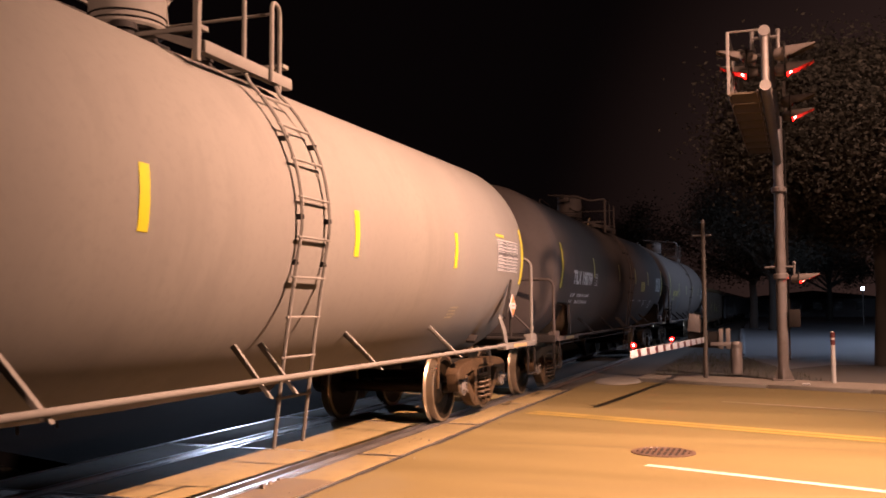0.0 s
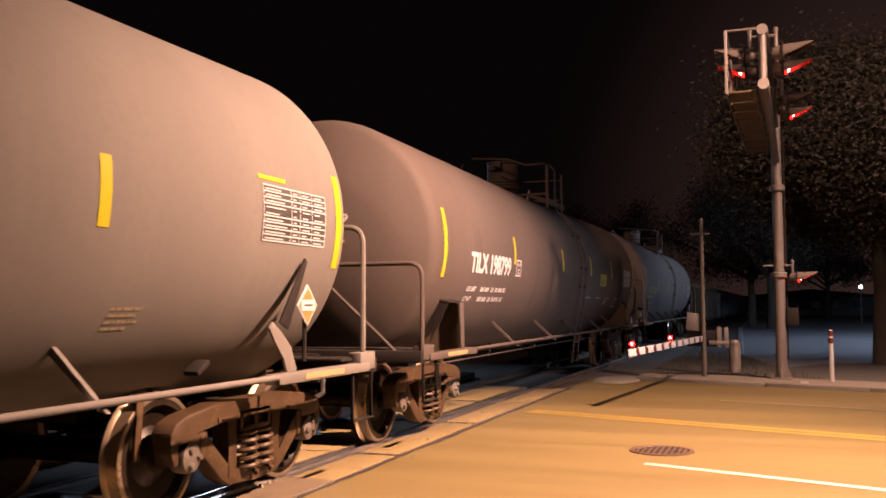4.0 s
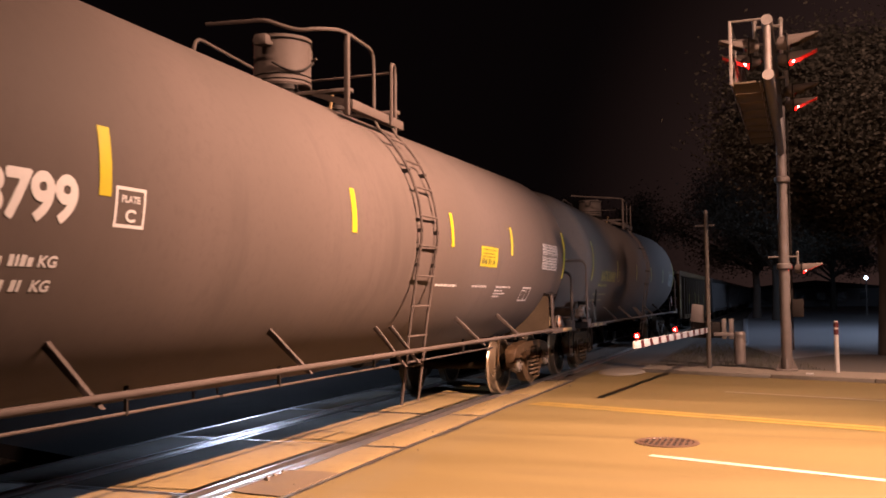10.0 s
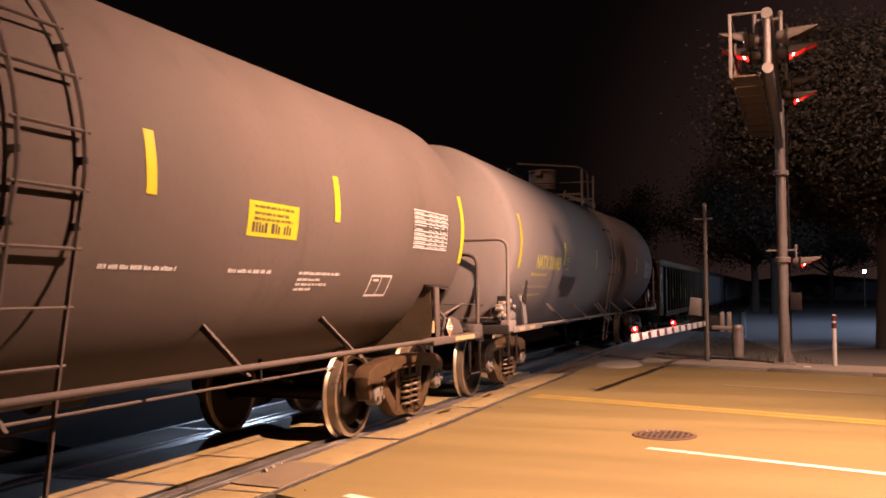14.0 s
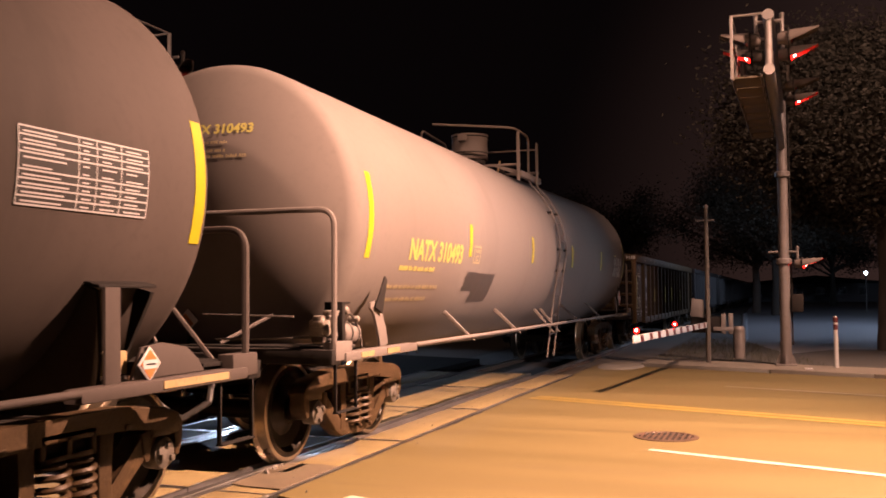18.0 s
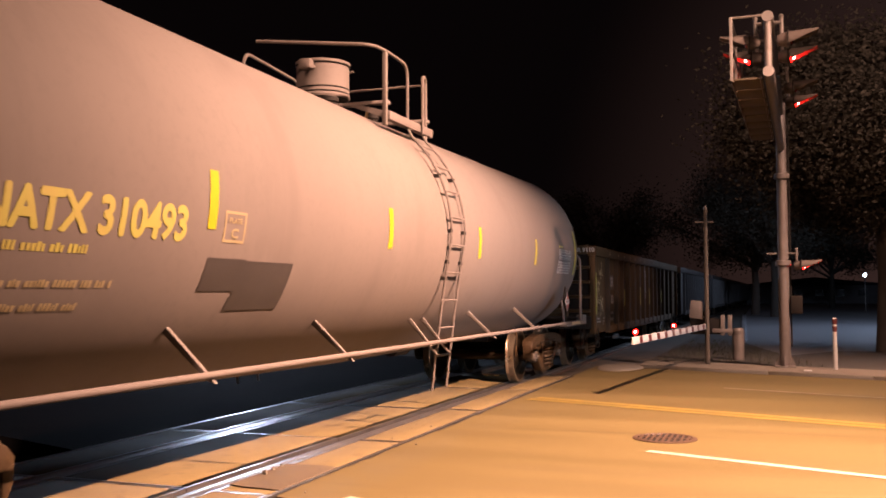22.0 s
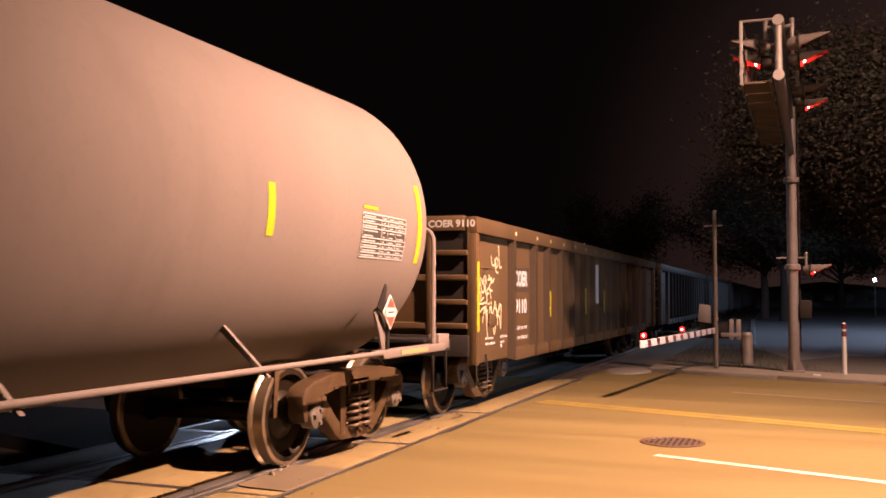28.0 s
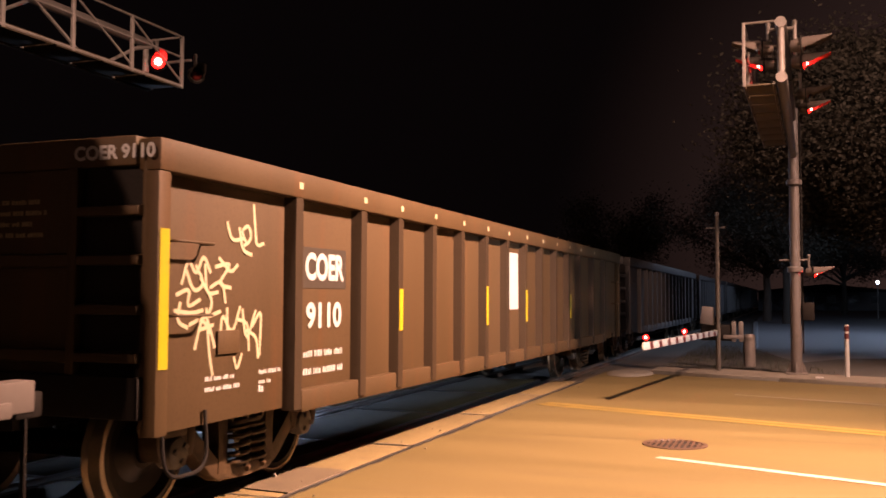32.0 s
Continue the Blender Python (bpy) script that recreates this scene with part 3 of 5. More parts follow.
def running_gear(car, offset, full=True):
    for s in (-1, 1):
        c = s * offset
        tr = part("truck", shared("truck_bolster", lambda bm: (box(bm, -1.05, 1.05, -.2, .2, .5, .78, .03), box(bm, -.35, .35, -.3, .3, .62, .86, .03), box(bm, -.9, .9, -.62, -.5, .38, .5, .02), box(bm, -.9, .9, .5, .62, .38, .5, .02)), UNDER), UNDER, car, "rusty cast steel truck with coil springs")
        tr.location = (0, c, 0)
        for q in (-1, 1):
            sf = part("side_frame", shared("side_frame", mk_sideframe, TRUCK), TRUCK, tr, "rusty cast side frame")
            sf.location = (q * 1.0, 0, 0)
            part("bolster_end", shared("bolster_end", mk_bolster_end, TRUCK), TRUCK, tr).location = (q * 1.0, 0, 0)
            for cy in (-.11, .11):
                part("coil_spring", shared("coil_spring", mk_springs, TRUCK), TRUCK, tr).location = (q * 1.06, cy, 0)
            bs = part("brake_shoe", shared("brake_shoe", lambda bm: box(bm, -.05, .05, -.04, .04, .3, .6, .015), UNDER), UNDER, tr)
            bs.location = (q * .75, -.38, 0)
        for q in (-1, 1):
            ws = part("wheelset", shared("axle", mk_axle, WHEEL), WHEEL, car)
            ws.location = (0, c + q * .889, .457)
            for e in (-1, 1):
                w = part("wheel", shared("wheel", mk_wheel, WHEEL), WHEEL, ws, "brown steel railway wheel")
                w.location, w.rotation_euler = (e * .7525, 0, 0), (0, 0, 0 if e > 0 else math.pi)
                t = part("tread", shared("tread", mk_tread, TREAD), TREAD, ws, "bright worn wheel tread")
                t.location, t.rotation_euler = (e * .7525, 0, 0), (0, 0, 0 if e > 0 else math.pi)
            part("bearing_cap", shared("cap", mk_cap, BEARING), BEARING, ws, "grey bearing cap with three bolts")
            part("bearing_cap", shared("far_cap", mk_far_cap, BEARING), BEARING, ws, "grey bearing cap with three bolts")
            if full:
                TURNING.append((ws, (0, c + q * .889, .457)))


def coupler(car, s, y):
    c = part("coupler", shared("coupler_shank", lambda bm: box(bm, -.09, .09, -.5, .1, -.1, .1, .03), UNDER), UNDER, car, "cast steel coupler")
    c.location, c.rotation_euler = (0, s * y, .84), (0, 0, 0 if s > 0 else math.pi)
    k = part("knuckle", shared("knuckle", lambda bm: (box(bm, -.16, -.05, .05, .34, -.14, .14, .03), box(bm, -.05, .14, .05, .16, -.14, .14, .03), box(bm, .08, .17, .1, .3, -.12, .12, .04)), TRUCK), TRUCK, c)


def mk_shell(bm):
    edge = math.asin((R - KNUCKLE) / (CROWN - KNUCKLE))
    prof = [(-HALF - HEAD + CROWN - CROWN * math.cos(edge * q), max(CROWN * math.sin(edge * q), .03)) for q in (0, .2, .4, .6, .8)]
    prof += [(-HALF - KNUCKLE * math.cos(e), R - KNUCKLE + KNUCKLE * math.sin(e)) for e in (edge + (math.pi / 2 - edge) * k / 7 for k in range(7))]
    n = len(prof)
    prof += [(-HALF + 2 * HALF * k / 6, R) for k in range(7)]
    prof += [(-y, r) for y, r in prof[n - 1::-1]]
    lathe(bm, prof, "y", 72, (0, 0, ZC))
    for v in bm.verts:
        v.co.z += slope(v.co.y)


def tank_car(paint, label, yc, tall, stripes, braces, rear, lad0):
    PIPE, o = paint, lad0 + .1
    car = thing("tank_car", label, "tank car", Matrix.Translation((TRACK, yc, 0)), "railway cars of the train")
    ROLLING.append((car, yc))
    part("tank", shared("tank" + paint.name, mk_shell, paint), paint, car)
    # manway, valves and platform on top
    dy, drop = o - .33, 0.0 if paint is TANK_B else .10
    bm = B()
    lathe(bm, [(3.60, .27), (3.80, .25), (3.82, .30), (3.84, .31)], "z", 28, (0, dy, 0))
    part("manway_neck", bm, UNDER, car, "dark flanged neck under the manway")
    bm = B()
    lathe(bm, [(3.84, .315), (3.865, .325), (3.89, .315), (4.34 - drop, .31), (4.345 - drop, .325), (4.375 - drop, .325), (4.38 - drop, .30), (4.40 - drop, .12)], "z", 32, (0, dy, 0))
    dome = part("manway", bm, paint, car, "round steel manway drum on the tank top")
    for z in (3.90, 3.955):
        bm = B()
        lathe(bm, [(z - .009, .317), (z, .325), (z + .009, .317)], "z", 28, (0, dy, 0), caps=False)
        part("band", bm, UNDER, dome)
    bm = B()
    lathe(bm, [(4.325 - drop, .318), (4.336 - drop, .329), (4.347 - drop, .318)], "z", 28, (0, dy, 0), caps=False)
    part("lid_seam", bm, UNDER, dome)
    bm = B()
    box(bm, -.06, .10, dy - .52, dy - .40, 4.21 - drop, 4.33 - drop, .03)
    box(bm, -.02, .06, dy - .42, dy - .28, 4.25 - drop, 4.29 - drop, .008)
    part("hinge", bm, paint, dome, "cast lid hinge")
    bm = B()
    tube(bm, [(.12, dy + .30, 4.12), (.14, dy + .39, 4.24), (.13, dy + .40, 4.36)], .022, 7)
    tube(bm, [(.06, dy + .40, 4.23), (.22, dy + .38, 4.25)], .014, 6)
    tube(bm, [(.14, dy + .32, 4.14), (.15, dy + .34, 3.98)], .014, 6)
    part("latch", bm, PIPE, dome, "lid latch with an upright handle")
    for x, y, hh, r in ((.30, dy - .42, .12, .10), (.42, dy + .50, .10, .07), (-.1, dy + .75, .16, .12), (-.1, dy + 1.2, .18, .13)):
        base = ZC + math.sqrt(R * R - x * x) - .06
        bm = B()
        lathe(bm, [(base, r), (base + hh * .5, r * .9), (base + hh * .55, r * 1.15), (base + hh, r * 1.05), (base + hh + .02, r * .4)], "z", 16, (x, y, 0))
        part("valve", bm, UNDER, car, "small valve housing")
    bm = B()
    tube(bm, [(.40, dy + .36, 3.66), (.44, dy + .33, 3.80), (.46, dy + .30, 3.84)], .018, 7)
    part("valve_handle", bm, DULLYELLOW, car, "small upright yellow handle")
    if paint is TANK_B:
        bm = B()
        tube(bm, [(.335 * math.sin(a), dy - .335 * math.cos(a), 4.06 + .085 * math.sin(2.4 * a + 2.6)) for a in (.2 + .14 * k for k in range(19))], .014, 6)
        part("rope", bm, UNDER, dome, "dark rope slung round the manway")
    p0, p1, px = o - .72, o + .62, 1.0
    bm = B()
    for x in (-px, px):
        box(bm, x - .04, x + .04, p0, p1, 3.475, 3.575, .008)
    for y in (p0 + .05, p1 - .05):
        box(bm, -px, px, y - .05, y + .05, 3.66, 3.70, .006)
        for s in (-1, 1):
            prism(bm, [(s * (px - .04), 3.50), (s * px, 3.57), (s * .55, 3.70), (s * .55, 3.66)], y - .04, y + .04, "y")
    pf = part("platform", bm, PIPE, car, "narrow steel platform beside the manway")
    for k in range(int((p1 - p0) / .12)):
        for s in (-1, 1):
            bm = B()
            prism(bm, [(s * .93, 3.555), (s * .94, 3.585), (s * .64, 3.675), (s * .63, 3.645)], p0 + .1 + k * .12, p0 + .14 + k * .12, "y")
            part("grating_bar", bm, UNDER, pf)
    if paint is TANK_B:
        crook = [(px, o - .95, 4.23), (.88, o - 1.18, 4.19), (.72, o - 1.28, 4.16), (.55, o - 1.33, 4.22), (.40, o - 1.36, 4.28)]
    else:
        crook = [(px - .03, o - 1.05, 4.24)]
    for pts in ([(px, o - .12, 3.50), (px, o - .12, 4.22), (px, o - .72, 4.24)] + crook + [(-.35, o - 1.25, 4.35)],
                [(-.62, o - 1.08, 3.7), (-.62, o - 1.08, 4.30), (-.62, o + .2, 4.22), (-.62, o + .26, 3.7)]):
        bm = B()
        tube(bm, bend(pts), .02, 8)
        part("handrail", bm, PIPE, pf)
    bm = B()
    box(bm, px - .025, px + .025, o - .80, o - .75, 3.40, 4.23, .008)
    part("rail_post", bm, PIPE, pf)
    for s in (1, -1):
        bm = B()
        tube(bm, bend([(s * (px + .06), o + .22, 3.46), (s * (px + .06), o + .22, 4.17), (s * (px + .02), o + .42, 4.17), (s * (px + .02), o + .42, 3.42)]), .02, 8)
        part("grab_hoop", bm, PIPE, pf)
    bm = B()
    tube(bm, [(px + .05, o + .22, 4.05), (-px - .05, o + .22, 4.05)], .014, 6)
    part("mid_rail", bm, PIPE, pf)
    # ladder down the flank, hanging free below
    for s in (1, -1):
        def rung_xz(a):
            return (s * (R + .05) * math.cos(a), ZC + (R + .05) * math.sin(a))
        arc = [rung_xz(radians(47 - 5 * k)) for k in range(11)]
        line = [(s * .98, 3.54), (s * 1.01, 3.45)] + arc + [(s * 1.50, 1.95), (s * 1.40, 1.3), (s * 1.29, .42)]
        for y in (lad0, lad0 + .48):
            bm = B()
            tube(bm, [(x, y, z) for x, z in line], .016, 6)
            lad = part("ladder_rail", bm, PIPE, car, "thin steel ladder rail")
        zs = [.82, 1.14, 1.46, 1.78, 2.10, 2.42, 2.73, 3.02, 3.27, 3.47]
        for z in zs:
            x = np.interp(z, [b for _, b in line[::-1]], [abs(a) for a, _ in line[::-1]]) * s
            bm = B()
            tube(bm, [(x, lad0 - .04, z), (x, lad0 + .52, z)], .012, 6)
            part("rung", bm, PIPE, lad)
        for z in (1.9, 2.26, 2.9):
            x = np.interp(z, [b for _, b in line[::-1]], [abs(a) for a, _ in line[::-1]]) * s
            for y in (lad0, lad0 + .48):
                bm = B()
                box(bm, *sorted((x + s * .014, x - s * .09)), y - .012, y + .012, z - .022, z + .022, .004)
                part("ladder_bracket", bm, UNDER, lad)
        # side pipe and its braces
        bm = B()
        tube(bm, [(s * 1.53, -6.35, 1.005), (s * 1.53, 6.35, 1.005)], .024, 10)
        pipe = part("side_pipe", bm, PIPE, car, "long steel side pipe")
        for y in braces:
            bm = B()
            prism(bm, [(s * (1.53 + .025), .945), (s * (1.53 - .04), .96), (s * 1.10, 1.30), (s * 1.14, 1.335)], y - .02, y + .02, "y", .004)
            part("brace", bm, PIPE, car)
        for y in (lad0 - .42, lad0 - .03):
            bm = B()
            prism(bm, [(s * 1.53, .86), (s * 1.49, .87), (s * 1.16, 1.24), (s * 1.20, 1.265)], y - .016, y + .016, "y", .004)
            part("ladder_brace", bm, PIPE, car)
    # underframe: ends, bolsters, saddles
    for s in (-1, 1):
        bm = B()
        box(bm, -.32, .32, *sorted((s * 5.6, s * 8.25)), .70, 1.02, .02)
        part("centre_sill", bm, UNDER, car, "heavy centre sill under the tank end")
        bm = B()
        box(bm, -1.52, 1.52, *sorted((s * 8.05, s * 8.22)), .93, 1.06, .012)
        end = part("end_beam", bm, UNDER, car)
        for q in (-1, 1):
            bm = B()
            box(bm, *sorted((q * 1.42, q * 1.55)), *sorted((s * 6.35, s * 8.0)), .945, 1.025, .012)
            part("side_sill", bm, PIPE, car, "grey steel side sill at the car end")
            for a, c in (((6.83, 7.13), (7.43, 7.71)) if paint is TANK_C and s < 0 else ((7.05, 7.75),) if paint is TANK_B and s > 0 else ((6.75, 7.45),)):
                bm = B()
                box(bm, *sorted((q * 1.551, q * 1.556)), *sorted((s * a, s * c)), .965, 1.012)
                part("reflector_tape", bm, DULLYELLOW, car, "dull yellow reflective tape")
            bm = B()
            box(bm, *sorted((q * 1.40, q * 1.53)), *sorted((s * 7.84, s * 8.16)), .96, 1.12, .012)
            part("corner_plate", bm, PIPE, car, "grey steel corner plate")
            bm = B()
            for y in (7.72, 8.12):
                box(bm, *sorted((q * 1.485, q * 1.515)), *sorted((s * y - .008, s * y + .008)), .52, .97, .003)
            box(bm, *sorted((q * 1.47, q * 1.53)), *sorted((s * 7.72, s * 8.12)), .512, .526, .003)
            part("sill_step", bm, UNDER, car, "bent steel foot step")
            # tank saddle: a dark web, an upright flange, a cap plate
            if paint is TANK_B or (paint is TANK_A and s < 0):
                bm = B()
                prism(bm, [(q * .3, .85), (q * 1.40, .98), (q * 1.42, 1.18), (q * 1.40, 1.56), (q * 1.30, 1.60), (q * 1.16, 1.36), (q * .6, .95)], s * 6.64 - .015, s * 6.64 + .015, "y")
                part("saddle_web", bm, WEB if paint is TANK_B else UNDER, car, "dusty brown saddle plate under the tank" if paint is TANK_B else "")
                if paint is TANK_B and s > 0:
                    bm = B()
                    box(bm, *sorted((q * 1.30, q * 1.36)), s * 6.75, s * 6.95, 1.06, 1.20, .008)
                    part("card_box", bm, DULLYELLOW, car, "small dull yellow card box")
            if s > 0 and paint is not TANK_B:
                d, up = (.0, .0) if paint is TANK_C else (.12, .28)
                bm = B()
                ribbon(bm, [(6.36 + d * .2, 1.40), (6.45 + d * .4, 1.30), (6.52 + d, 1.18), (6.60 + d, 1.0)], [.07, .12, .14, .15], *sorted((q * 1.435, q * 1.455)), .004)
                part("saddle_flange", bm, PIPE, car, "curved bracket beside the tank")
                bm = B()
                prism(bm, [(6.34 + d, 1.42), (6.47 + d, 1.36), (6.55 + d * 2.9, 1.62 + up), (6.515 + d * 2.9, 1.65 + up)], *sorted((q * 1.47, q * 1.49)), "x", .004)
                part("bracket", bm, UNDER, car, "dark leaning steel horn")
            if s > 0 and paint is TANK_A:
                bm = B()
                box(bm, *sorted((q * 1.22, q * 1.34)), 5.60, 5.76, 1.09, 1.13, .008, Matrix.Translation((0, 5.66, 1.11)) @ Matrix.Rotation(.5, 4, "X") @ Matrix.Translation((0, -5.66, -1.11)))
                part("brake_lever", bm, UNDER, car)
            elif paint is not TANK_C:
                bm = B()
                prism(bm, [(q * 1.455, .99), (q * 1.475, .99), (q * 1.465, 1.58), (q * 1.44, 1.58)], s * 6.69 - .065, s * 6.69 + .065, "y", .004)
                part("saddle_flange", bm, PIPE, car, "upright saddle flange beside the tank")
                bm = B()
                prism(bm, [(q * 1.28, 1.60), (q * 1.44, 1.575), (q * 1.44, 1.595), (q * 1.28, 1.63)], *sorted((s * 7.12, s * 6.60)), "y", .004)
                part("saddle_cap", bm, UNDER, car)
                bm = B()
                prism(bm, [(q * 1.20, 1.10), (q * 1.40, 1.50), (q * 1.42, 1.55), (q * 1.30, 1.58)], *sorted((s * 7.12, s * 7.09)), "y")
                part("gusset", bm, UNDER, car)
            bm = B()
            if paint is TANK_B:
                tube(bm, [(q * 1.18, s * 8.12, 1.05), (q * .31, s * 8.24, 1.88)], .02, 6)
            else:
                tube(bm, [(q * .35, s * 8.1, 1.1), (q * 1.0, s * 7.55, 1.55)], .018, 6)
            part("diagonal_rod", bm, PIPE, car)
            if s > 0 and paint is TANK_B:
                bm = B()
                prism(bm, [(6.86, 1.03), (7.60, 1.03), (7.52, 1.12), (7.40, 1.20), (7.15, 1.24), (6.95, 1.22)], *sorted((q * 1.44, q * 1.465)), "x", .004)
                part("gusset", bm, PIPE, car, "grey shield plate at the car end")
        bm = B()
        box(bm, -1.44, 1.44, *sorted((s * 7.62, s * 8.04)), 1.045, 1.075, .006)
        part("end_walkway", bm, UNDER, car, "steel walkway plate across the car end")
        bm = B()
        ye = rear if s > 0 else -8.14
        tube(bm, bend([(1.5, ye, 1.0), (1.5, ye, tall), (-1.5, ye, tall), (-1.5, ye, 1.0)], 7), .026, 8)
        part("end_rail", bm, PIPE, car, "bent pipe safety rail across the car end")
        coupler(car, s, 8.35)
        bm = B()
        tube(bm, [(.4, s * 8.3, .8), (.5, s * 8.5, .62), (.35, s * 8.65, .5), (.12, s * 8.78, .56)], .028, 7)
        part("brake_hose", bm, RUBBER, car, "sagging black brake hose")
    # brake gear under the belly
    bm = B()
    lathe(bm, [(-.9, .05), (-.88, .13), (-.4, .13), (-.36, .09), (-.1, .03)], "y", 18, (-.1, 3.2, .78))
    part("brake_cylinder", bm, UNDER, car)
    if paint is TANK_B:
        bm = B()
        tube(bm, [(.75, -6.0, .76), (.75, 6.0, .76)], .012, 6)
        part("brake_pipe", bm, PIPE, car)
        for y in (-3.2, -1.1, 1.0, 4.1):
            bm = B()
            box(bm, .735, .765, y - .012, y + .012, .74, .95, .004)
            part("pipe_hanger", bm, UNDER, car)
    bm = B()
    lathe(bm, [(.70, .11), (.72, .15), (.78, .15), (.86, .2)], "z", 20, (-.1, .1, 0))
    part("bottom_outlet", bm, UNDER, car, "bottom outlet valve under the belly")
    for s in (-1, 1):
        bm = B()
        prism(bm, [(s * 5.62, .92), (s * 5.70, .92), (s * 5.66, .46), (s * 5.60, .46)], .80, .83, "x", .004)
        part("brake_lever", bm, TRUCK, car)
    running_gear(car, 6.78)
    # reflective strips
    for y, z0, z1, w in stripes:
        part("reflective_strip", sheet(B(), side(.004), y - w / 2, y + w / 2, z0, z1, 1, 8), YELLOW, car, "yellow reflective strip")
    return car


def ends(y, front=-7.35):
    return [(front, 1.87, 2.68, .11), (y, 1.87, 2.68, .11)]


def info_table(car, y0, z0, w, h, place):
    """The black and white test data table: plain bars for its writing."""
    t = part("data_table", sheet(B(), place(.004), y0, y0 + w, z0, z0 + h, 1, 8), BLACK, car, "black data table with white ruled lines")
    bm = B()
    for k in range(10):
        if k not in (5,):
            z = z0 + h * k / 9
            sheet(bm, place(.007), y0, y0 + w, z - .005, z + .005)
    for u in (0, .42, .56, .76, 1):
        sheet(bm, place(.007), y0 + w * u - .004, y0 + w * u + .004, z0, z0 + h, 1, 8)
    tagged(part("table_rule", bm, WHITE, t), kind="stuff")
    rt = random.Random(5)
    bm = B()
    for k in range(9):
        z = z0 + h * (k + .3) / 9
        for a, b in ((.03, .38), (.45, .53), (.6, .74), (.8, .96)):
            c = a + (b - a) * rt.uniform(.55, .95)
            sheet(bm, place(.007), y0 + w * a, y0 + w * c, z, z + h * .024)
    tagged(part("table_entry", bm, WHITE, t, "white bars of small writing"), kind="stuff")


def bars(car, name, y, z, rows, place, material, label="", seed=1):
    """Writing too small to read, as rows of plain bars: (drop, length, height)."""
    rb = random.Random(seed)
    bm = B()
    for drop, length, h in rows:
        u, left = y, rb.randint(3, 6)
        while u < y + length - h * .5:
            w = h * rb.choice((.35, .5, .55, .6))
            sheet(bm, place(.0035), u, u + w, z - drop, z - drop + h * rb.choice((1, 1, .8)), 1, 2)
            left -= 1
            u += w + h * (.2 if left else .8)
            left = left or rb.randint(3, 6)
    return tagged(part(name, bm, material, car, label), kind="stuff")


def placard(car, y, z, material, label, e=.12):
    bm = B()
    box(bm, 1.50, 1.51, -e, e, -e, e, .003, Matrix.Rotation(radians(45), 4, "X"))
    bmesh.ops.translate(bm, vec=(0, y, z), verts=bm.verts)
    p = part("placard", bm, WHITE, car, label)
    bm = B()
    box(bm, 1.511, 1.514, -e * .84, e * .84, -e * .84, e * .84, 0, Matrix.Rotation(radians(45), 4, "X"))
    bmesh.ops.translate(bm, vec=(0, y, z), verts=bm.verts)
    part("placard_face", bm, material, p)
    part("placard_panel", sheet(B(), flank(1.517), y - e * .95, y + e * .95, z - e * .36, z + e * .36), WHITE, p)
    part("placard_number", sheet(B(), flank(1.519), y - e * .6, y + e * .6, z - e * .07, z + e * .07), BLACK, p)
    bm = B()
    tube(bm, [(1.47, y + .02, max(z - .45, .98)), (1.47, y + .02, z + .1)], .018, 6)
    part("placard_post", bm, UNDER, p)


STR = .10
car_a = tank_car(TANK_A, "grey-tan railway tank car with yellow reflective strips", 5.95, 2.27,
                 ends(7.46) + [(y, 2.0, 2.42, STR) for y in (-4.34, -1.32, 1.70, 4.47)], [-4.4, -2.1, 2.14, 4.45], 7.95, .57)
info_table(car_a, 6.20, 2.04, 1.0, .42, side)
placard(car_a, 6.86, 1.55, ORANGE, "orange diamond hazard placard")
bars(car_a, "small_print", 4.75, 1.52, [(0, .3, .02), (.04, .26, .02), (.08, .3, .02), (.12, .22, .02)], side, FADED, "rows of tiny faded writing", 2)
part("reflector_tape", sheet(B(), side(.004), 6.15, 6.55, 2.50, 2.535, 1, 2), YELLOW, car_a)

car_b = tank_car(TANK_B, "dark grey railway tank car with white lettering and dirty flanks", 23.55, 2.0,
                 ends(7.50, -7.34) + [(y, 2.14, 2.54, STR) for y in (-4.31, -1.04, 1.61, 4.14)], [-4.38, -1.95, 2.64, 4.49], 8.04, .50)
pl = side(.003)
letters("TILX 198799", .25, 1.82, lambda u, v: pl(-6.35 + u, 1.965 + v), "lettering", WHITE, car_b, "white reporting mark and number")
for zz, word, seed in ((1.725, "LD LMT", 3), (1.595, "LT WT", 4)):
    letters(word, .06, .38 if seed == 3 else .30, lambda u, v: pl(-6.32 + u, zz + v), "weight_mark", WHITE, car_b)
    letters("LB", .06, .12, lambda u, v: pl(-5.28 + u, zz + v), "weight_mark", WHITE, car_b)
    letters("KG", .06, .13, lambda u, v: pl(-4.72 + u, zz + v), "weight_mark", WHITE, car_b)
    bars(car_b, "small_print", -5.74, zz, [(0, .40, .06)], side, WHITE, "white bars of weight figures", seed)
    bars(car_b, "small_print", -5.08, zz, [(0, .32, .06)], side, WHITE, "white bars of weight figures", seed + 3)


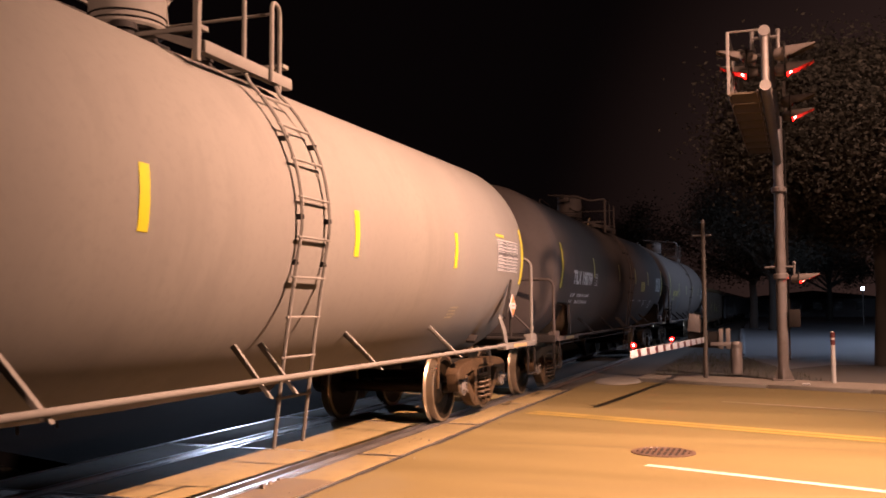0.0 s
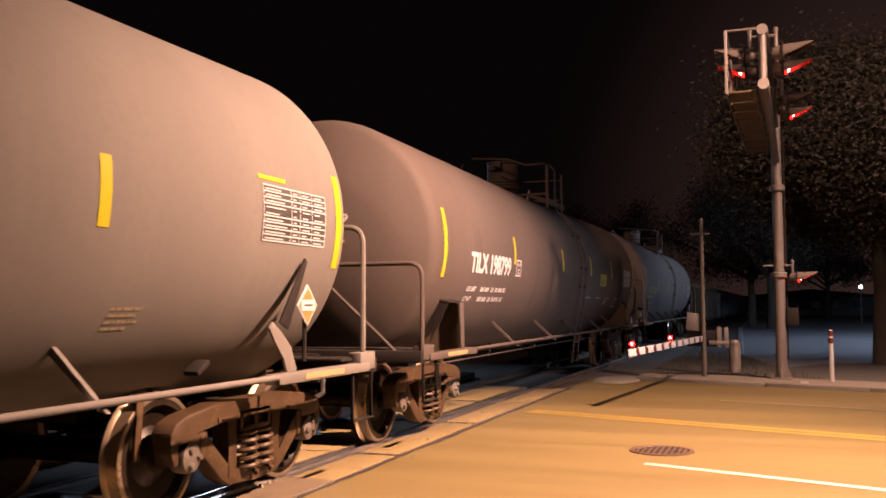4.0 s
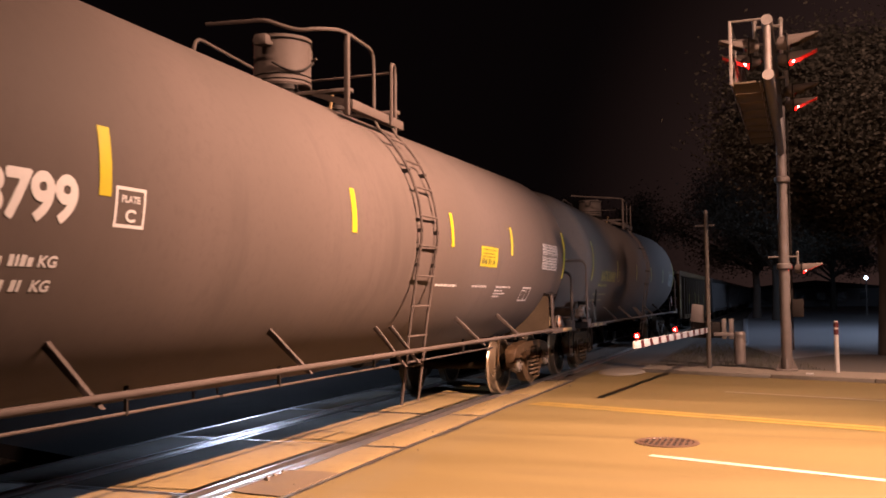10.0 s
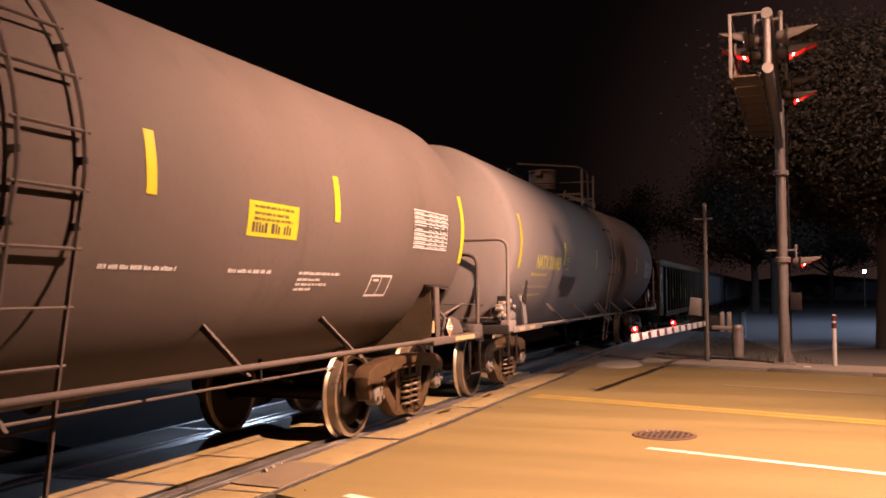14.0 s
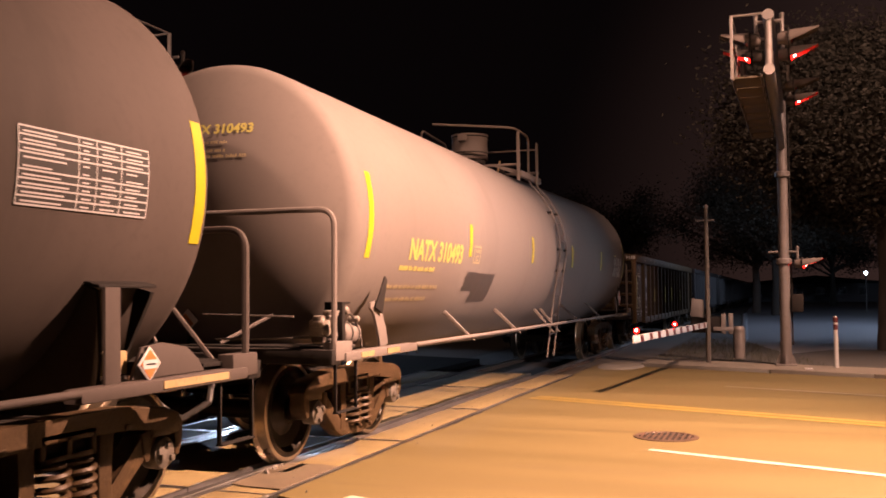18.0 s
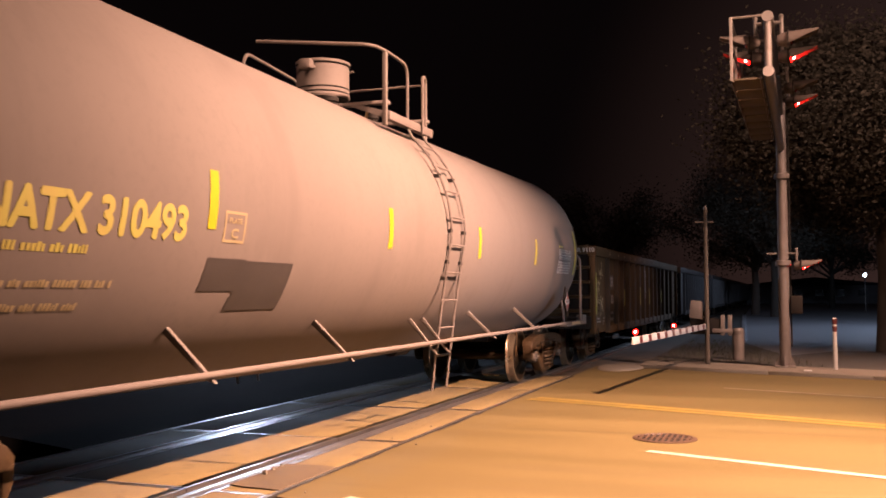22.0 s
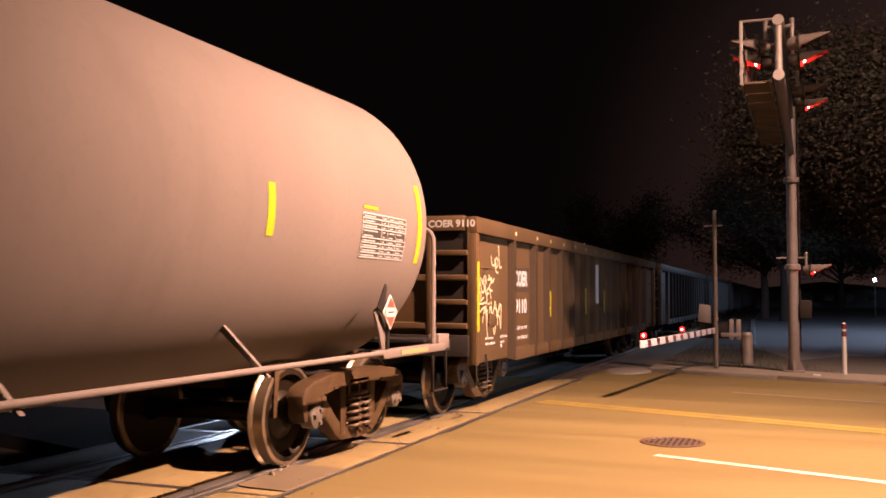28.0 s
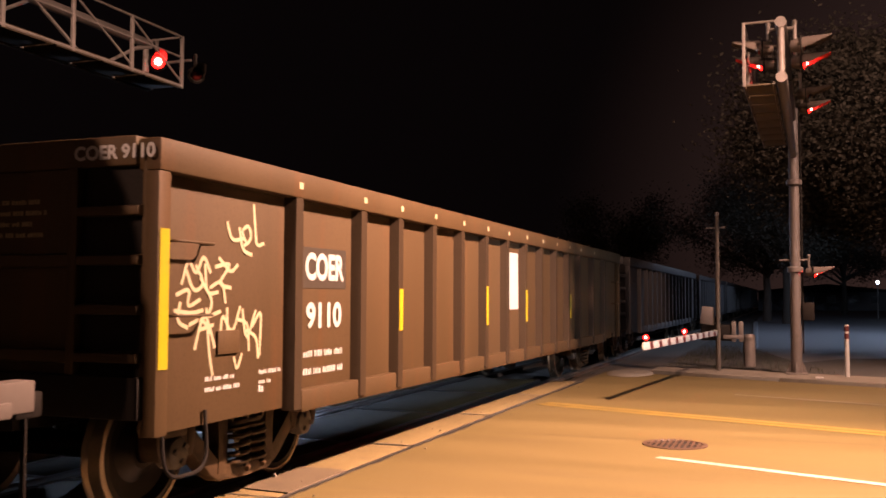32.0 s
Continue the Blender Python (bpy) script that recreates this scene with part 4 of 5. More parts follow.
def framed(car, y, z, w, h, material, letter):
    bm = B()
    for a, b, c, d in ((y, y + w, z, z + .02), (y, y + w, z + h - .02, z + h), (y, y + .02, z, z + h), (y + w - .02, y + w, z, z + h)):
        sheet(bm, side(.003), a, b, c, d, 1, 3)
    f = part("plate_mark", bm, material, car, "small square framed mark")
    p = side(.003)
    if letter:
        letters(letter, h * .3, w * .32, lambda u, v: p(y + w * .36 + u, z + h * .15 + v), "plate_letter", material, f)
        letters("PLATE", h * .17, w * .6, lambda u, v: p(y + w * .2 + u, z + h * .62 + v), "plate_word", material, f)
    else:
        part("plate_rule", sheet(B(), side(.007), y + w * .48, y + w * .51, z, z + h, 1, 3), material, f)
        part("plate_word", sheet(B(), side(.007), y + w * .12, y + w * .38, z + h * .7, z + h * .8), material, f)


framed(car_b, -4.22, 1.97, .27, .24, WHITE, "C")
part("notice", sheet(B(), side(.0018), 2.72, 3.46, 1.95, 2.21, 1, 6), YELLOW, car_b, "yellow emergency notice with dark writing")
bars(car_b, "notice_print", 2.8, 2.16, [(0, .58, .022), (.05, .5, .022), (.09, .58, .022)], side, BLACK, "", 6)
bars(car_b, "notice_digits", 2.78, 1.98, [(0, .62, .075)], side, BLACK, "dark bars of a long number", 7)
bars(car_b, "small_print", 1.25, 1.68, [(0, .75, .028)], side, WHITE, "white line of small writing", 8)
bars(car_b, "small_print", 2.6, 1.68, [(0, .6, .028)], side, WHITE, "white line of small writing", 9)
bars(car_b, "small_print", 3.65, 1.68, [(0, .75, .025), (.05, .4, .022), (.09, .55, .022), (.13, .3, .022)], side, WHITE, "rows of small white writing", 10)
framed(car_b, 5.10, 1.49, .5, .21, WHITE, "")
info_table(car_b, 5.94, 2.0, 1.02, .40, side)
placard(car_b, 6.97, 1.12, ORANGE, "bent orange and white placard", .075)

car_c = tank_car(TANK_C, "light grey railway tank car with yellow lettering", 41.12, 2.26,
                 ends(7.36) + [(y, 1.98, 2.38, STR) for y in (-4.37, -1.33, 1.55, 4.43)], [-4.42, -2.31, 2.02, 4.33], 7.74, .31)
letters("NATX 310493", .22, 1.66, lambda u, v: pl(-6.31 + u, 1.885 + v), "lettering", OCHRE, car_c, "yellow reporting mark and number")
bars(car_c, "small_print", -6.5, 1.77, [(0, 1.05, .05)], side, OCHRE, "yellow line of small writing", 11)
bars(car_c, "small_print", -6.7, 1.58, [(0, 1.5, .042), (.13, 1.3, .042)], side, FADED, "faded yellow weight figures", 12)
framed(car_c, -4.22, 1.90, .27, .22, FADED, "C")
bm = B()
sheet(bm, side(.004), -4.335, -3.86, 1.56, 1.79, 4, 6)
sheet(bm, side(.0045), -3.90, -3.16, 1.42, 1.78, 4, 6)
part("painted_out_patch", bm, PATCH, car_c, "dark painted-over patches on the flank")
info_table(car_c, 6.0, 1.89, .98, .40, side)
part("reflector_tape", sheet(B(), side(.004), 6.02, 6.32, 2.33, 2.36, 1, 2), YELLOW, car_c)
bm = B()
box(bm, -.08, .08, -.004, .004, -.08, .08, .003, Matrix.Translation((-.13, -7.92, 1.29)) @ Matrix.Rotation(radians(45), 4, "Y"))
end_card = part("placard", bm, WHITE, car_c, "tilted orange and white placard on the end walkway")
bm = B()
box(bm, -.065, .065, -.007, -.0045, -.065, .03, 0, Matrix.Translation((-.13, -7.92, 1.29)) @ Matrix.Rotation(radians(45), 4, "Y"))
part("placard_face", bm, ORANGE, end_card)
bm = B()
box(bm, -.145, -.115, -7.912, -7.89, 1.07, 1.36, .004)
part("placard_post", bm, UNDER, end_card)
placard(car_c, 6.58, 1.38, REDPLAC, "red and white diamond hazard placard", .12)

# reporting numbers on the tank ends, and the hand brake gear of the light grey car
for c, txt, mat_, z in ((car_b, "TILX 198799", WHITE, 2.49), (car_c, "NATX 310493", OCHRE, 3.02)):
    def head(u, v, z=z):
        x, zz = -.23 + u, z + v
        return Vector((x, -HALF - HEAD + CROWN - math.sqrt(CROWN ** 2 - x * x - (zz - ZC - slope(HALF)) ** 2) - .006, zz))
    letters(txt, .09, .78, head, "end_number", mat_, c, "small number on the tank end")
    bars(c, "end_print", .28, -.10, [(0, .30, .028), (.08, .26, .028), (.135, .50, .032)], lambda off: head, FADED, "small faded writing under the end number", 21)
for car, lab in ((car_c, "hand brake gear with grey castings"),):
    bm = B()
    lathe(bm, [(-7.70, .03), (-7.68, .09), (-7.64, .115), (-7.42, .115), (-7.37, .09), (-7.35, .03)], "y", 20, (1.30, 0, 1.17))
    g = part("air_reservoir", bm, TANK_C, car, lab)
    for y in (-7.60, -7.46):
        bm = B()
        lathe(bm, [(y - .012, .119), (y + .012, .119)], "y", 20, (1.30, 0, 1.17), caps=False)
        part("strap", bm, UNDER, g)
    bm = B()
    box(bm, 1.26, 1.44, -7.86, -7.80, 1.03, 1.46, .008)
    box(bm, 1.26, 1.30, -7.80, -7.70, 1.03, 1.46, .008)
    box(bm, 1.26, 1.44, -7.86, -7.70, 1.44, 1.46, .004)
    part("valve_bracket", bm, UNDER, g)
    for x, y, z, a, b_, c in ((1.34, -8.10, 1.24, .07, .08, .07), (1.38, -8.18, 1.30, .05, .05, .05), (1.30, -8.02, 1.16, .06, .06, .05), (1.36, -7.95, 1.30, .05, .05, .09), (1.33, -7.74, 1.36, .05, .035, .05)):
        bm = B()
        box(bm, x - a, x + a, y - b_, y + b_, z - c, z + c, .02)
        part("brake_valve", bm, CAP, g, "grey cast brake valve")
    for y, z, r in ((-8.12, 1.22, .055), (-8.2, 1.29, .035), (-7.98, 1.18, .04), (-7.95, 1.36, .03), (-7.74, 1.38, .04), (-7.52, 1.30, .03)):
        bm = B()
        lathe(bm, [(1.34, r), (1.425, r), (1.44, r * .7), (1.445, .002)], "x", 14, (0, y, z))
        part("valve_cap", bm, CAP, g)
    for pts in ([(1.40, -8.05, 1.33), (1.41, -7.8, 1.40), (1.40, -7.55, 1.33), (1.40, -7.4, 1.15), (1.40, -7.38, 1.03)], [(1.2, -8.3, 1.34), (.3, -8.3, 1.36)], [(1.3, -8.2, 1.16), (.4, -8.25, 1.14)], [(1.42, -8.1, 1.15), (1.43, -7.9, 1.08), (1.43, -7.6, 1.06)]):
        bm = B()
        tube(bm, bend(pts), .011, 6)
        part("air_line", bm, PIPE, g)
    bm = B()
    prism(bm, [(-7.22, 1.40), (-7.06, 1.34), (-6.94, 1.66), (-6.985, 1.70)], 1.455, 1.475, "x", .004)
    part("bracket", bm, HOUSING, g, "dark leaning steel horn")
    bm = B()
    ribbon(bm, [(-7.27, 1.42), (-7.16, 1.41), (-7.06, 1.28), (-6.99, 1.15), (-6.955, 1.02)], [.06, .14, .17, .18, .19], 1.42, 1.445, .004)
    part("saddle_flange", bm, TANK_C, g, "curved beige saddle bracket")


# ---------- gondolas ----------
GX, GTOP, GBOT, GLEN = 1.55, 2.50, .70, 15.85
RIBS = [1.70, 2.85] + [3.68 + .905 * k for k in range(10)] + [13.0, 14.15]


def gondola(yc, paint, label, full):
    car = thing("gondola_car", label, "gondola car", Matrix.Translation((TRACK, yc, 0)), "railway cars of the train")
    ROLLING.append((car, yc))
    # ribs and end walls of the brown car take the shaded copy
    h, rib_tone = GLEN / 2, SHADEBROWN if paint is GOND else paint
    for s in (1, -1):
        w = part("side_wall", shared("gside%d%s" % (s, paint.name), lambda bm: box(bm, *sorted((s * (GX - .13), s * (GX - .10))), -h, h, GBOT, GTOP - .1, .004), paint), paint, car, "ribbed steel side wall")
        part("top_chord", shared("gchord%d%s" % (s, paint.name), lambda bm: box(bm, *sorted((s * (GX - .16), s * GX)), -h, h, GTOP - .2, GTOP, .015), paint), paint, car, "thick top chord of the side")
        part("side_sill", shared("gsill%d%s" % (s, paint.name), lambda bm: box(bm, *sorted((s * (GX - .14), s * (GX - .03))), -h + 1.8, h - 1.8, GBOT - .05, GBOT + .12, .01), paint), paint, car)
        for k, y in enumerate(RIBS):
            key = "rib%d%s" % (s, paint.name)
            me = shared(key, lambda bm: rings(bm, [[(s * (GX - .105), -.085, z), (s * (GX - .01), -.055, z), (s * (GX - .01), .055, z), (s * (GX - .105), .085, z)] for z in (GBOT - .02, GBOT + .15, GTOP - .2)]), rib_tone)
            part("rib", me, rib_tone, w).location = (0, -h + y, 0)
        for e in (-1, 1):
            part("corner_post", shared("gpost%d%d%s" % (s, e, paint.name), lambda bm: box(bm, *sorted((s * (GX - .12), s * (GX - .01))), *sorted((e * h, e * (h - .12))), GBOT, GTOP - .2, .01), paint), paint, car)
    part("floor", shared("gfloor", lambda bm: box(bm, -GX + .14, GX - .14, -h + .06, h - .06, .98, 1.05), UNDER), UNDER, car)
    part("centre_sill", shared("gcs", lambda bm: box(bm, -.35, .35, -h + .1, h - .1, .66, .97, .02), UNDER), UNDER, car)
    for s in (-1, 1):
        e = part("end_wall", shared("gend%d%s" % (s, paint.name), lambda bm: box(bm, -GX + .12, GX - .12, *sorted((s * (h - .08), s * (h - .04))), GBOT + .2, GTOP - .1, .004), rib_tone), rib_tone, car, "ribbed steel end wall")
        part("end_chord", shared("gec%d%s" % (s, paint.name), lambda bm: box(bm, -GX + .16, GX - .16, *sorted((s * (h - .12), s * (h + .03))), GTOP - .17, GTOP + .015, .015), paint), paint, e)
        # open ladder bays at the corners, a flat plate between their posts
        for q in (-1, 1):
            # a dark sheet over the wall stands for the shade in each bay
            part("end_recess", shared("grec%d%d" % (s, q), lambda bm: box(bm, *sorted((q * .97, q * (GX - .13))), *sorted((s * (h - .04), s * (h - .02))), GBOT + .36, GTOP - .17), UNDER), UNDER, e, "dark sheet drawn for the shade behind the ladder rungs")
            part("end_post", shared("gep%d%d%s" % (s, q, paint.name), lambda bm: box(bm, *sorted((q * .90, q * .97)), *sorted((s * (h - .06), s * (h + .05))), GBOT + .36, GTOP - .17, .008), paint), paint, e)
            for z in (1.17, 1.46, 1.76, 2.06):
                me = shared("ger%d%d%s" % (s, q, paint.name), lambda bm: prism(bm, [(s * (h - .05), -.035), (s * (h + .05), -.03), (s * (h + .05), .025), (s * (h - .05), .04)], *sorted((q * .97, q * (GX - .12))), "x", .006), paint)
                part("end_rung", me, paint, e).location = (0, 0, z)
        part("end_plate", shared("gepl%d%s" % (s, paint.name), lambda bm: box(bm, -.90, .90, *sorted((s * (h - .05), s * (h - .005))), GBOT + .36, GTOP - .17, .004), paint), paint, e, "flat plate between the end posts")
        for z in (1.17, 1.76):
            part("end_rib", shared("gerb%d%s" % (s, paint.name), lambda bm: prism(bm, [(s * (h - .02), -.05), (s * (h + .045), -.035), (s * (h + .045), .035), (s * (h - .02), .05)], -.90, .90, "x", .004), paint), paint, e).location = (0, 0, z)
        part("end_sill", shared("ges%d%s" % (s, paint.name), lambda bm: box(bm, -GX + .1, GX - .1, *sorted((s * (h - .25), s * (h + .05))), GBOT + .1, GBOT + .36, .015), UNDER), UNDER, e)
        coupler(car, s, h + .35)
        for q in (-1, 1):
            for z in (1.42, 1.88):
                bm = B()
                tube(bm, bend([(q * (GX - .10), s * (h - .55), z), (q * (GX + .03), s * (h - .55), z), (q * (GX + .03), s * (h - .15), z), (q * (GX - .10), s * (h - .15), z)]), .010, 6)
                part("grab_iron", bm, paint, car)
            bm = B()
            tube(bm, bend([(q * (GX - .08), s * (h - .6), GBOT + .1), (q * (GX - .05), s * (h - .6), GBOT - .28), (q * (GX - .05), s * (h - .15), GBOT - .28), (q * (GX - .08), s * (h - .15), GBOT + .1)]), .013, 6)
            part("foot_step", bm, UNDER, car)
    running_gear(car, 6.2, full)
    return car


G0 = 50.2 + GLEN / 2
gon = gondola(G0, GOND, "brown steel gondola car with scrawled paint and white lettering", True)
labels = "dark steel gondola car coupled in the train"
for k in range(1, 6):
    gondola(G0 + k * 17.25, GOND2, labels, k < 2)
F = flank(GX - .092)
y0 = -GLEN / 2
part("number_patch", sheet(B(), flank(GX - .0955), y0 + 1.90, y0 + 2.66, 1.61, 1.94), NUMPATCH, gon, "darker paint behind the mark")
letters("COER", .21, .66, lambda u, v: F(y0 + 1.95 + u, 1.68 + v), "lettering", WHITE, gon, "white reporting mark")
letters("9110", .20, .60, lambda u, v: F(y0 + 1.97 + u, 1.29 + v), "lettering", WHITE, gon, "white car number")
fl = lambda off: flank(GX - .10 + off)
bars(gon, "small_print", y0 + 1.93, 1.06, [(0, .7, .05), (.14, .68, .05)], fl, WHITE, "white bars of weight figures", 21)
bars(gon, "small_print", y0 + .62, .98, [(0, .34, .03), (.07, .42, .03)], fl, WHITE, "white bars of small writing", 22)
bars(gon, "small_print", y0 + 1.28, .98, [(0, .3, .03), (.07, .16, .03), (.13, .08, .05)], fl, WHITE, "white bars of small writing", 23)
part("white_panel", sheet(B(), flank(GX - .094), y0 + 7.38, y0 + 8.06, 1.38, 2.16), WHITE, gon, "tall white painted panel")
for y, z0, z1, x in ((.06, 1.10, 1.95, GX - .005), (3.68, 1.22, 1.62, GX - .005), (6.39, 1.2, 1.68, GX - .005), (8.2, 1.2, 1.65, GX - .005), (11.0, 1.2, 1.6, GX - .005)):
    part("reflective_strip", sheet(B(), flank(x), y0 + y - .045, y0 + y + .045, z0, z1), YELLOW, gon, "yellow reflective strip")
for k, y in enumerate(RIBS[:-1]):
    part("chord_tab", sheet(B(), flank(GX + .003), y0 + y - .03, y0 + y + .03, GTOP - .13, GTOP - .08), GRAFF, gon)
letters("COER 9110", .085, .60, lambda u, v: Vector((.93 + u, -GLEN / 2 - .034, GTOP - .125 + v)), "end_number", WHITE, gon, "white mark and number on the end chord")
bars(gon, "end_print", .18, 2.12, [(0, .45, .03), (.07, .52, .03), (.14, .40, .03), (.21, .50, .03)], lambda off: lambda u, v: Vector((u, -GLEN / 2 - .001, v)), FADED, "rows of small faded writing on the end plate", 24)
bm = B()
box(bm, GX - .10, GX - .08, y0 + .74, y0 + 1.0, 1.15, 1.31, .006)
part("card_board", bm, GOND, gon, "small steel card holder")
# scrawl: loose strokes of pale paint
strokes = [[(.35, 1.62), (.42, 1.80), (.50, 1.66), (.58, 1.83), (.66, 1.70)], [(.30, 1.55), (.45, 1.60), (.40, 1.46), (.55, 1.52)], [(.60, 1.75), (.62, 1.55), (.75, 1.57)],
           [(.72, 1.74), (.92, 1.78), (.74, 1.62), (.90, 1.60)], [(.50, 1.20), (.60, 1.48), (.72, 1.20)], [(.54, 1.32), (.70, 1.35)], [(.78, 1.18), (.80, 1.46), (.92, 1.25), (1.02, 1.47)],
           [(1.05, 1.45), (1.10, 1.20), (1.22, 1.44)], [(1.28, 1.12), (1.30, 1.46), (1.18, 1.33)], [(.28, 1.45), (.46, 1.43), (.58, 1.45)], [(.85, 2.05), (.90, 1.92), (1.05, 1.95)],
           [(1.08, 1.93), (1.02, 2.0), (1.12, 2.06), (1.16, 1.95), (1.06, 1.90)], [(1.18, 2.2), (1.22, 1.90), (1.32, 1.93)], [(.95, 1.12), (.99, 1.02), (1.05, 1.14)],
           [(.40, 1.70), (.48, 1.56), (.60, 1.62), (.50, 1.74)], [(.55, 1.66), (.70, 1.50), (.62, 1.40), (.78, 1.44)], [(.66, 1.60), (.80, 1.66), (.84, 1.50)], [(.44, 1.36), (.58, 1.40), (.66, 1.30)],
           [(.62, 1.46), (.66, 1.16), (.70, 1.02)], [(.86, 1.46), (.88, 1.16)], [(1.00, 1.38), (1.12, 1.36), (1.14, 1.16)], [(1.10, 1.30), (1.24, 1.26), (1.26, 1.10)], [(.34, 1.50), (.30, 1.38), (.42, 1.34)],
           [(.76, 1.80), (.90, 1.70), (.98, 1.76)], [(1.00, 2.02), (1.04, 1.86), (1.16, 1.84)]]
bm = B()
for st in strokes:
    pts = bend([Vector((GX - .095, y0 + a, z)) for a, z in st], 4)
    wd = .026
    for p, q in zip(pts, pts[1:]):
        d = (q - p).normalized()
        nrm = Vector((0, -d.z, d.y)) * wd / 2
        bm.faces.new([bm.verts.new(v + Vector((rnd.uniform(0, .002), 0, 0))) for v in (p - nrm - d * .006, q - nrm + d * .006, q + nrm + d * .006, p + nrm - d * .006)])
tagged(part("scrawl", bm, GRAFF, gon, "pale scrawled strokes of paint", False), kind="stuff")


# ---------- crossing signals ----------
DARKLENS = surf("unlit_red_lens", (0.0741, 0.0089, 0.0074), (0.0889, 0.0111, 0.0089), 0.2, 0, 4, 40, 0)


def flasher(owner, at, face, lit=True, yaw=-.10):
    """A round red lamp with a backing disc and a long hood, facing along x (face = 1 or -1)."""
    m = Matrix.Translation(at) @ Matrix.Rotation(yaw if face > 0 else math.pi - yaw, 4, "Z")
    def put(ob):
        ob.matrix_local = m
        return ob
    bm = B()
    lathe(bm, [(-.15, .03), (-.14, .07), (-.10, .085), (-.02, .10), (.02, .105), (.02, .095), (.0, .09)], "x", 24, caps=False)
    body = put(part("flasher_lamp", bm, LAMPCASE, owner, "round dull lamp housing with a hood"))
    bm = B()
    lathe(bm, [(-.01, .10), (-.012, .135), (.0, .135), (.004, .10)], "x", 28, caps=False)
    part("backing_disc", bm, HOUSING, body)
    loops = []
    for x, r, a0 in ((.0, .104, -35), (.12, .106, -14), (.22, .108, 10), (.37, .112, 46)):
        loops.append([(x, r * math.cos(radians(a)), r * math.sin(radians(a))) for a in [a0 + (180 - 2 * a0) * k / 16 for k in range(17)]])
    inner = [[(x + .002, y * .965, z * .965) for x, y, z in lp] for lp in loops]
    bm = B()
    rings(bm, loops, False)
    part("hood", bm, LAMPCASE, body, "long sheet-metal hood over the lens")
    bm = B()
    rings(bm, inner, False)
    # only lit lamps get the red lining; the others keep the case colour
    part("hood_lining", bm, LITHOOD if lit else LAMPCASE, body, "hood lining coloured red for the light of the lens" if lit else "")
    bm = B()
    lathe(bm, [(.004, .092), (.03, .085), (.052, .06), (.06, .005)], "x", 22)
    part("lens", bm, REDLENS if lit else DARKLENS, body, "glowing red lens" if lit else "unlit dark red lens")
    if lit:
        bm = B()
        lathe(bm, [(.05, .055), (.075, .04), (.085, .003)], "x", 14)
        part("lamp_core", bm, HOTLENS, body)
    bm = B()
    tube(bm, [(-.09, 0, .07), (-.09, 0, .30)], .026, 8)
    lathe(bm, [(.29, .03), (.33, .034), (.35, .02)], "z", 10, (-.09, 0, 0))
    part("hanger", bm, GALV, body, "upright hanger with a cap")
    return body


